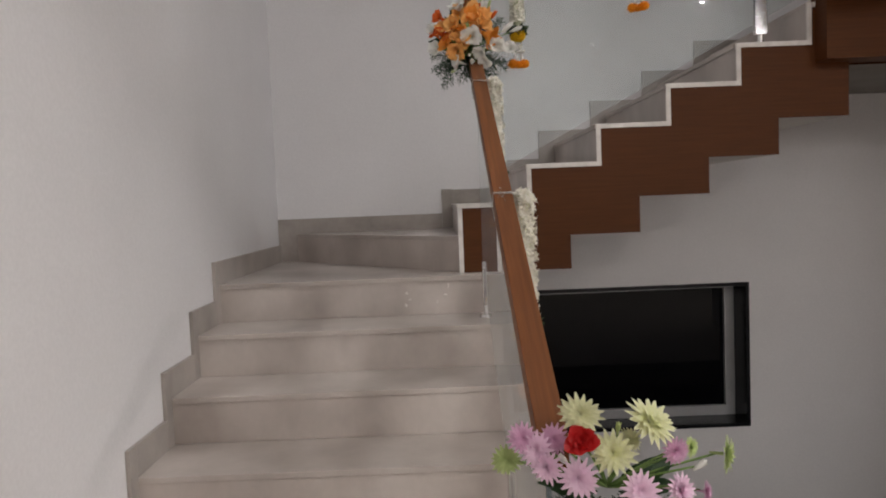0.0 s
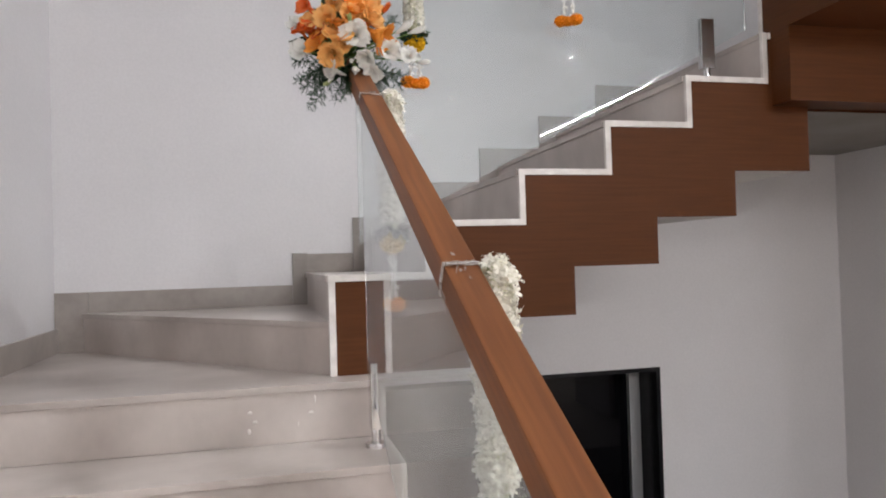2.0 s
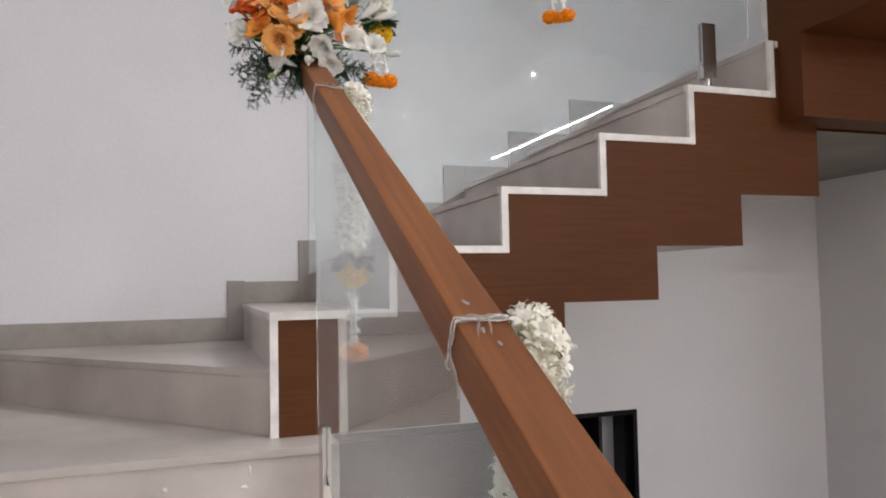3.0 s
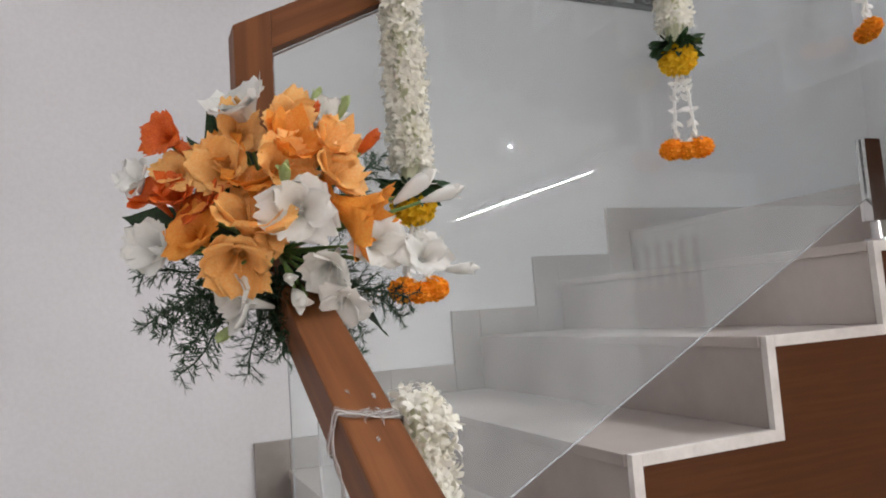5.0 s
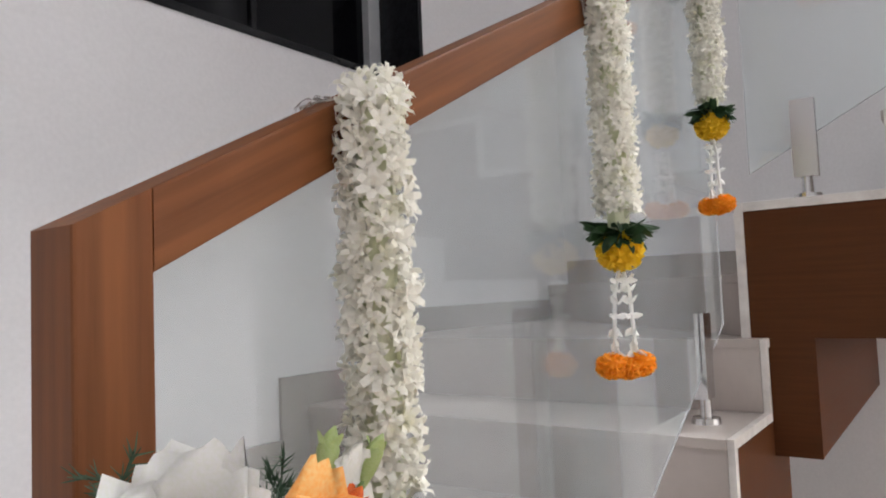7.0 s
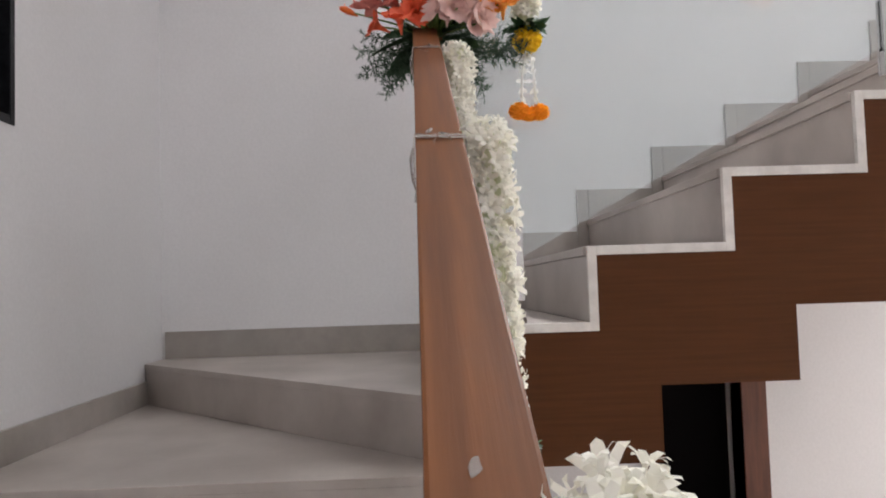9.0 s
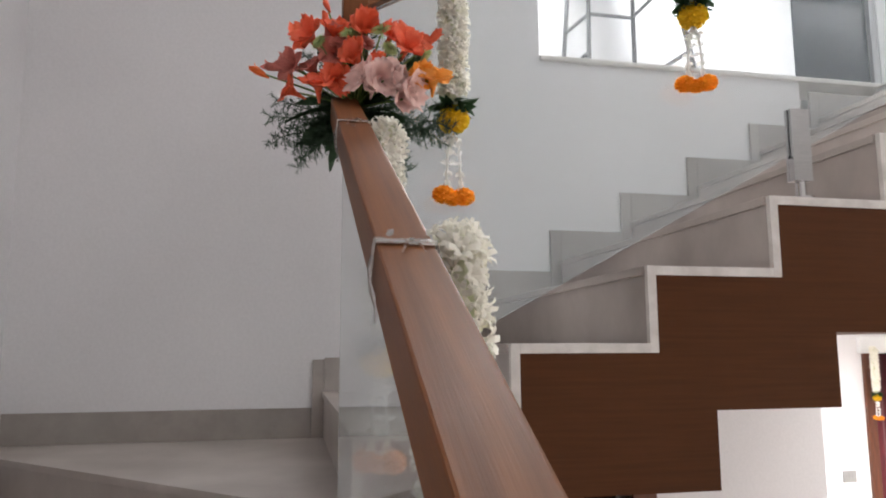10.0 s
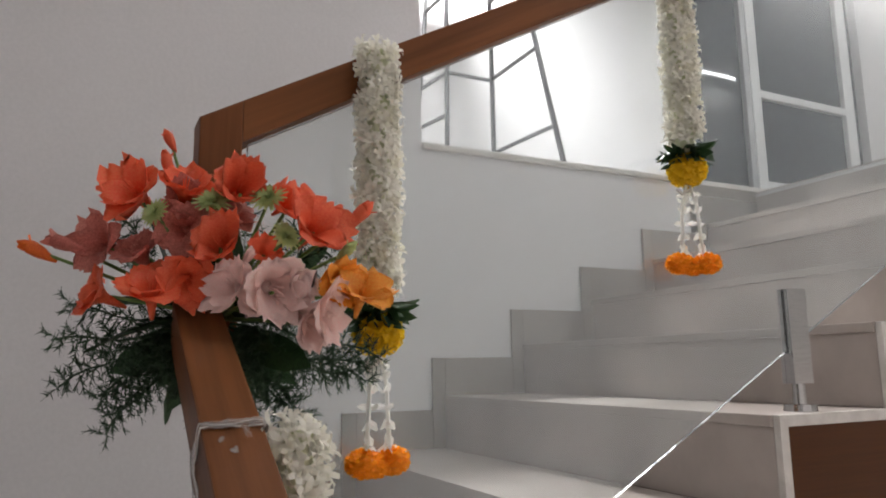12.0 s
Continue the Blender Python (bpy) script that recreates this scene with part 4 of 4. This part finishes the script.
MIXED_SET = [("cream", 5.4, 8.6, 4, 4.4), ("cream", -5.6, 10.0, 2.5, 3.5), ("cream", -0.9, 4.2, 5, 3.5), ("rose", -6.1, 6.8, 6, 3.2), ("lilac", -15.3, 6.5, 3, 2.5),
             ("palelilac", -13.2, 4.9, 4, 2.8), ("lilac", -10.2, 6.2, 3, 2.4), ("palelilac", -11.7, 2.5, 5, 2.7), ("palelilac", -6.9, 1.0, 6.5, 3.1), ("palelilac", 3.1, -1.8, 6, 3.0),
             ("palelilac", 10.1, -2.7, 4, 3.0), ("lilac", 9.8, 3.5, 3, 2.2), ("lilac", 15.2, -4.2, 2, 1.8), ("lime", -18.0, 2.7, 2, 2.5), ("lime", 18.8, 1.9, 1.5, 3.0),
             ("lime", 12.8, 3.5, 2, 1.6), ("white_bud", 14.2, 0.3, 2, 1.4), ("lime_bud", 0.6, 7.3, 2.6, 1.2), ("cream", 2.8, 5.2, 2.0, 2.0), ("white_bud", -8.8, 2.9, 4, 1.5)]
bouquet("mixed bouquet of cream lilac and red flowers on the rail end", (0.192, -1.93, 0.967), (1, 0, 0), (0, -1, 0), MIXED_SET,
        around(9, 12, 185, 355, 9, 14), around(24, 13, 150, 390, 6, 10), 23, 1.3)


# ---- flower strings on the rail ----
def strand_mesh(name, mat, z0, z1, radius, seed):
    """A thick string of tuberose blossoms bound round a cord."""
    rng = random.Random(seed)
    verts, faces = [], []

    def blossom(m, r):
        for k in range(6):
            a = k * math.pi / 3
            base = len(verts)
            ca, sa = math.cos(a), math.sin(a)
            lift = rng.uniform(-0.15, 0.25)
            for x, y, z in ((0.10, -0.12, 0.0), (0.10, 0.12, 0.0), (0.55, 0.29, 0.55 + lift * 0.5), (0.55, -0.29, 0.55 + lift * 0.5),
                            (1.0, 0.23, 0.75 + lift), (1.0, -0.23, 0.75 + lift), (1.35, 0.0, 0.62 + lift)):
                verts.append(m @ Vector(((x * ca - y * sa) * r, (x * sa + y * ca) * r, z * r)))
            faces.append((base, base + 1, base + 2, base + 3))
            faces.append((base + 3, base + 2, base + 4, base + 5))
            faces.append((base + 5, base + 4, base + 6))
        base = len(verts)
        for z, w in ((-1.9, 0.10), (0.12, 0.22)):
            for k in range(4):
                verts.append(m @ Vector((w * r * math.cos(k * 1.571), w * r * math.sin(k * 1.571), z * r)))
        for k in range(4):
            faces.append((base + k, base + (k + 1) % 4, base + 4 + (k + 1) % 4, base + 4 + k))

    n = int((z0 - z1) / 0.0082)
    for i in range(n):
        z = z0 + (z1 - z0) * (i + 0.5) / n
        swell = 0.93 + 0.13 * noise.noise(Vector((z * 26, 0.3, seed)))
        for k in range(7):
            a = i * 1.9 + k * 0.8976 + rng.uniform(-0.35, 0.35)
            d = Vector((math.cos(a), math.sin(a), rng.uniform(-0.7, 1.0)))
            rr = radius * swell * rng.uniform(0.5, 0.9)
            blossom(aim(Vector((rr * math.cos(a), rr * math.sin(a), z + rng.uniform(-0.006, 0.006))), d, rng.uniform(0, 6)), rng.uniform(0.0088, 0.0132))
    for k in range(7):
        a = k * 0.9
        lean = rng.uniform(1.2, 3.0)
        blossom(aim(Vector((0.012 * math.cos(a), 0.012 * math.sin(a), z0 + rng.uniform(0.0, 0.012))), (math.cos(a), math.sin(a), lean), k), rng.uniform(0.007, 0.010))
    me = bpy.data.meshes.new(name)
    me.from_pydata([tuple(v) for v in verts], [], faces)
    me.materials.append(mat)
    return me


STRAND = strand_mesh("tuberose_strand", TUBEROSE, 0.0, -0.338, 0.0315, 5)
YELLOW, ORANGE = marigold_mesh("yellow_marigold_ball", YELLOWP, 230), marigold_mesh("orange_marigold_ball", MARIGOLD, 170)


def garland(m, end=-0.55):
    g = thing("flower_garland", "white tuberose garland with yellow and orange marigolds on the handrail", "garland", "rail garlands", m=m)
    part("cord", add_tube(bmesh.new(), ((0, 0, 0.0), (0, 0, -0.2), (0, 0, -0.36)), 0.016, 8), GREENCORD, g)
    part("tuberose_strand", STRAND, None, g, "white tuberose blossoms")
    rng = random.Random(8)
    for k in range(64):
        a = k * 2.4
        lf = part("leaf", LEAFM, None, g)
        d = Vector((math.cos(a), math.sin(a), rng.uniform(-1.0, 0.3)))
        lf.matrix_basis = aim(Vector((0.013 * math.cos(a), 0.013 * math.sin(a), -0.349 - 0.020 * rng.random())), d, rng.uniform(0, 6), rng.uniform(0.028, 0.042))
    y = part("yellow_marigold", YELLOW, None, g, "yellow marigold ball")
    y.matrix_basis = Matrix.Translation((0, 0, -0.389)) @ Matrix.Diagonal((0.036, 0.036, 0.032, 1))
    part("knot", add_tube(bmesh.new(), ((-0.004, 0, -0.422), (0.012, 0.004, -0.431), (0.02, 0.002, -0.422)), 0.0026, 5), THREAD, g)
    for s in (-1, 1):
        bm = bmesh.new()
        pts = [Vector((s * 0.003, 0, -0.415)), Vector((s * 0.012, 0, -0.45)), Vector((s * 0.017, 0, end + 0.015))]
        add_tube(bm, pts, 0.0032, 5)
        for q in range(7):
            c = Vector((s * (0.006 + 0.0018 * q), 0, -0.430 + (end + 0.438) * q / 6.6))
            for w in range(3):
                add_petal(bm, aim(c, (math.cos(w * 2.1 + q), math.sin(w * 2.1 + q), -0.5), q), 0.016, 0.011, 0.003, 0.0, 0.0, rows=2, cols=2, seed=q)
        part("bud_string", bm, WHITEP, g, "string of small white buds")
        o = part("orange_marigold", ORANGE, None, g, "orange marigold")
        o.matrix_basis = Matrix.Translation((s * 0.024, 0.003 * s, end)) @ Matrix.Diagonal((0.025, 0.023, 0.0205, 1))
    o = part("orange_marigold", ORANGE, None, g)
    o.matrix_basis = Matrix.Translation((0, -0.004, end - 0.005)) @ Matrix.Diagonal((0.021, 0.02, 0.017, 1))
    return g


OUT = HW + 0.029
garland(pose(0.286, GY - OUT, top2(0.286) + 0.004), -0.51)
first = garland(pose(0.81, GY - OUT, top2(0.81) - 0.004, 0, 0, -38))
for m in (pose(1.33, GY - OUT, top2(1.33) - 0.006, 0, 0, 45), pose(GX + OUT, -1.135, top1(-1.135) - 0.006, 0, 0, 80),
          pose(GX + OUT, -0.29, top1(-0.29) - 0.006, 0, 0, 95), pose(GX3 - OUT + 0.009, -0.135, top3(-0.135) - 0.008, 0, 0, 100), pose(GX3 - OUT + 0.009, -0.70, top3(-0.70) - 0.04, 0, 0, 60)):
    copy_thing(first, m)


# ---- clear tape and thread tied round the rail ----
def scrap_mesh(name, mat, seed):
    """A thin curled scrap of tape, 1 unit long, lying flat with an uneven outline."""
    rng = random.Random(seed)
    bm = bmesh.new()
    low, top = [], []
    for k in range(11):
        a = 2 * math.pi * k / 11
        r = rng.uniform(0.75, 1.1)
        x, y = 0.5 * r * math.cos(a), 0.21 * r * math.sin(a) * rng.uniform(0.75, 1.25)
        low.append(bm.verts.new((x, y, 0)))
        top.append(bm.verts.new((x * 0.96, y * 0.96, 0.012 + 0.02 * rng.random())))
    bm.faces.new(top)
    bm.faces.new(low[::-1])
    for k in range(11):
        bm.faces.new((low[k], low[(k + 1) % 11], top[(k + 1) % 11], top[k]))
    return mesh_of(name, bm, mat)


SCRAPS = [scrap_mesh("tape_scrap", TAPE, 60 + k) for k in range(4)]


def tape_band(place, run, seed, label="clear plastic tape band knotted round the handrail"):
    """place: middle of the rail's upper face; run: direction of the rail."""
    rng = random.Random(seed)
    d = Vector(run).normalized()
    side = d.cross(Vector((0, 0, 1))).normalized()
    up = side.cross(d)
    deep = H * d.dot(Vector((d.x, d.y, 0)).normalized())
    t = thing("tape_tie", label, "tape", "tape ties", m=Matrix.Translation(place))
    h = HW + 0.0008
    ring = [side * -h + up * 0.0008, side * h + up * 0.0008, side * h - up * (deep + 0.0008), side * -h - up * (deep + 0.0008)]
    lean = rng.uniform(-0.012, 0.012)

    def along(f):
        """A point on the loop round the rail, f from 0 to 4, and the direction away from the rail there."""
        i = int(f) % 4
        p = ring[i].lerp(ring[(i + 1) % 4], f - int(f))
        out = (up, side, -up, -side)[i]
        return p + d * lean * math.sin(f * math.pi / 2), out

    # crumpled strip of tape, wrapped once and a half
    bm = bmesh.new()
    n = 54
    strip = []
    for k in range(n + 1):
        p, out = along(6.0 * k / n)
        w = 0.0040 + 0.0035 * rng.random()
        sway = d * (0.004 * noise.noise(Vector((k * 0.35, seed, 0))) + 0.0015 * (k / n))
        lift = 0.0004 + 0.0008 * (k > n * 2 / 3)
        strip.append((bm.verts.new(p + sway - d * w + out * (lift + 0.0022 * rng.random())), bm.verts.new(p + sway + out * (lift + 0.0016 * rng.random())),
                      bm.verts.new(p + sway + d * w + out * (lift + 0.0022 * rng.random()))))
    for a, c in zip(strip, strip[1:]):
        bm.faces.new((a[0], c[0], c[1], a[1]))
        bm.faces.new((a[1], c[1], c[2], a[2]))
    part("tape", bm, TAPE, t, "creased clear tape")
    # thin thread under and over the tape
    for q in range(2):
        bm = bmesh.new()
        pts = []
        for k in range(29):
            p, out = along(4.0 * k / 28)
            pts.append(p + d * (0.003 * math.sin(k * 0.9 + 2.1 * q) + 0.004 * (q - 0.5)) + out * 0.0012)
        add_tube(bm, pts, 0.0008, 4, False)
        part("thread", bm, THREAD, t, "twisted white thread")
    # loose tape tails on the upper face and one that hangs down
    for k in range(2):
        bm = bmesh.new()
        base = side * rng.uniform(-0.012, 0.012) + up * 0.003
        way = -d * rng.uniform(0.7, 1) + side * rng.uniform(-0.5, 0.5)
        reach = rng.uniform(0.025, 0.045)
        vs = []
        for q in range(6):
            f = q / 5
            c = base + way * reach * f + up * 0.006 * math.sin(f * 3.0)
            w = side * 0.0022 * (1 - 0.5 * f) + up * 0.0016 * math.sin(q * 2.1 + k)
            vs.append((bm.verts.new(c - w), bm.verts.new(c + w)))
        for a, c in zip(vs, vs[1:]):
            bm.faces.new((a[0], a[1], c[1], c[0]))
        part("tape_tail", bm, TAPE, t)
    bm = bmesh.new()
    a = side * -h - up * 0.012
    pts = [a - Vector((0, 0, 1)) * (0.011 * q) - side * (0.002 + 0.003 * math.sin(q * 1.1)) - d * 0.0025 * q for q in range(6)]
    add_tube(bm, pts, [0.0012, 0.0018, 0.0014, 0.0028, 0.0014, 0.0022], 5)
    part("tape_tail", bm, TAPE, t, "twisted clear tape end hanging down")
    # scraps left on the upper face of the rail
    turn = Matrix((d, side, up)).transposed().to_4x4()
    for k in range(3):
        sc = part("tape_scrap", SCRAPS[rng.randrange(4)], None, t, "stuck scrap of clear tape")
        p = d * rng.choice((-1, 1)) * rng.uniform(0.016, 0.045) + side * rng.uniform(-0.014, 0.014) + up * 0.0004
        sc.matrix_basis = Matrix.Translation(p) @ turn @ Matrix.Rotation(rng.uniform(-0.5, 0.5), 4, "Z") @ Matrix.Scale(rng.uniform(0.008, 0.016), 4)


for k, y in enumerate((-1.14, -0.30)):
    tape_band((GX, y, top1(y)), (0, 1, S1), 30 + k)
for k, x in enumerate((0.286, 0.78, 1.33)):
    tape_band((x, GY, top2(x)), (1, 0, S2), 40 + k)
for k, y in enumerate((-0.15, -0.70)):
    tape_band((GX3, y, top3(y)), (0, -1, S3), 50 + k)

# garland over the decorated doorway
for k in range(7):
    y = -4.46 - 0.19 * k
    copy_thing(first, pose(XH - 0.09, y, 2.66, 0, 0, 40 * k))
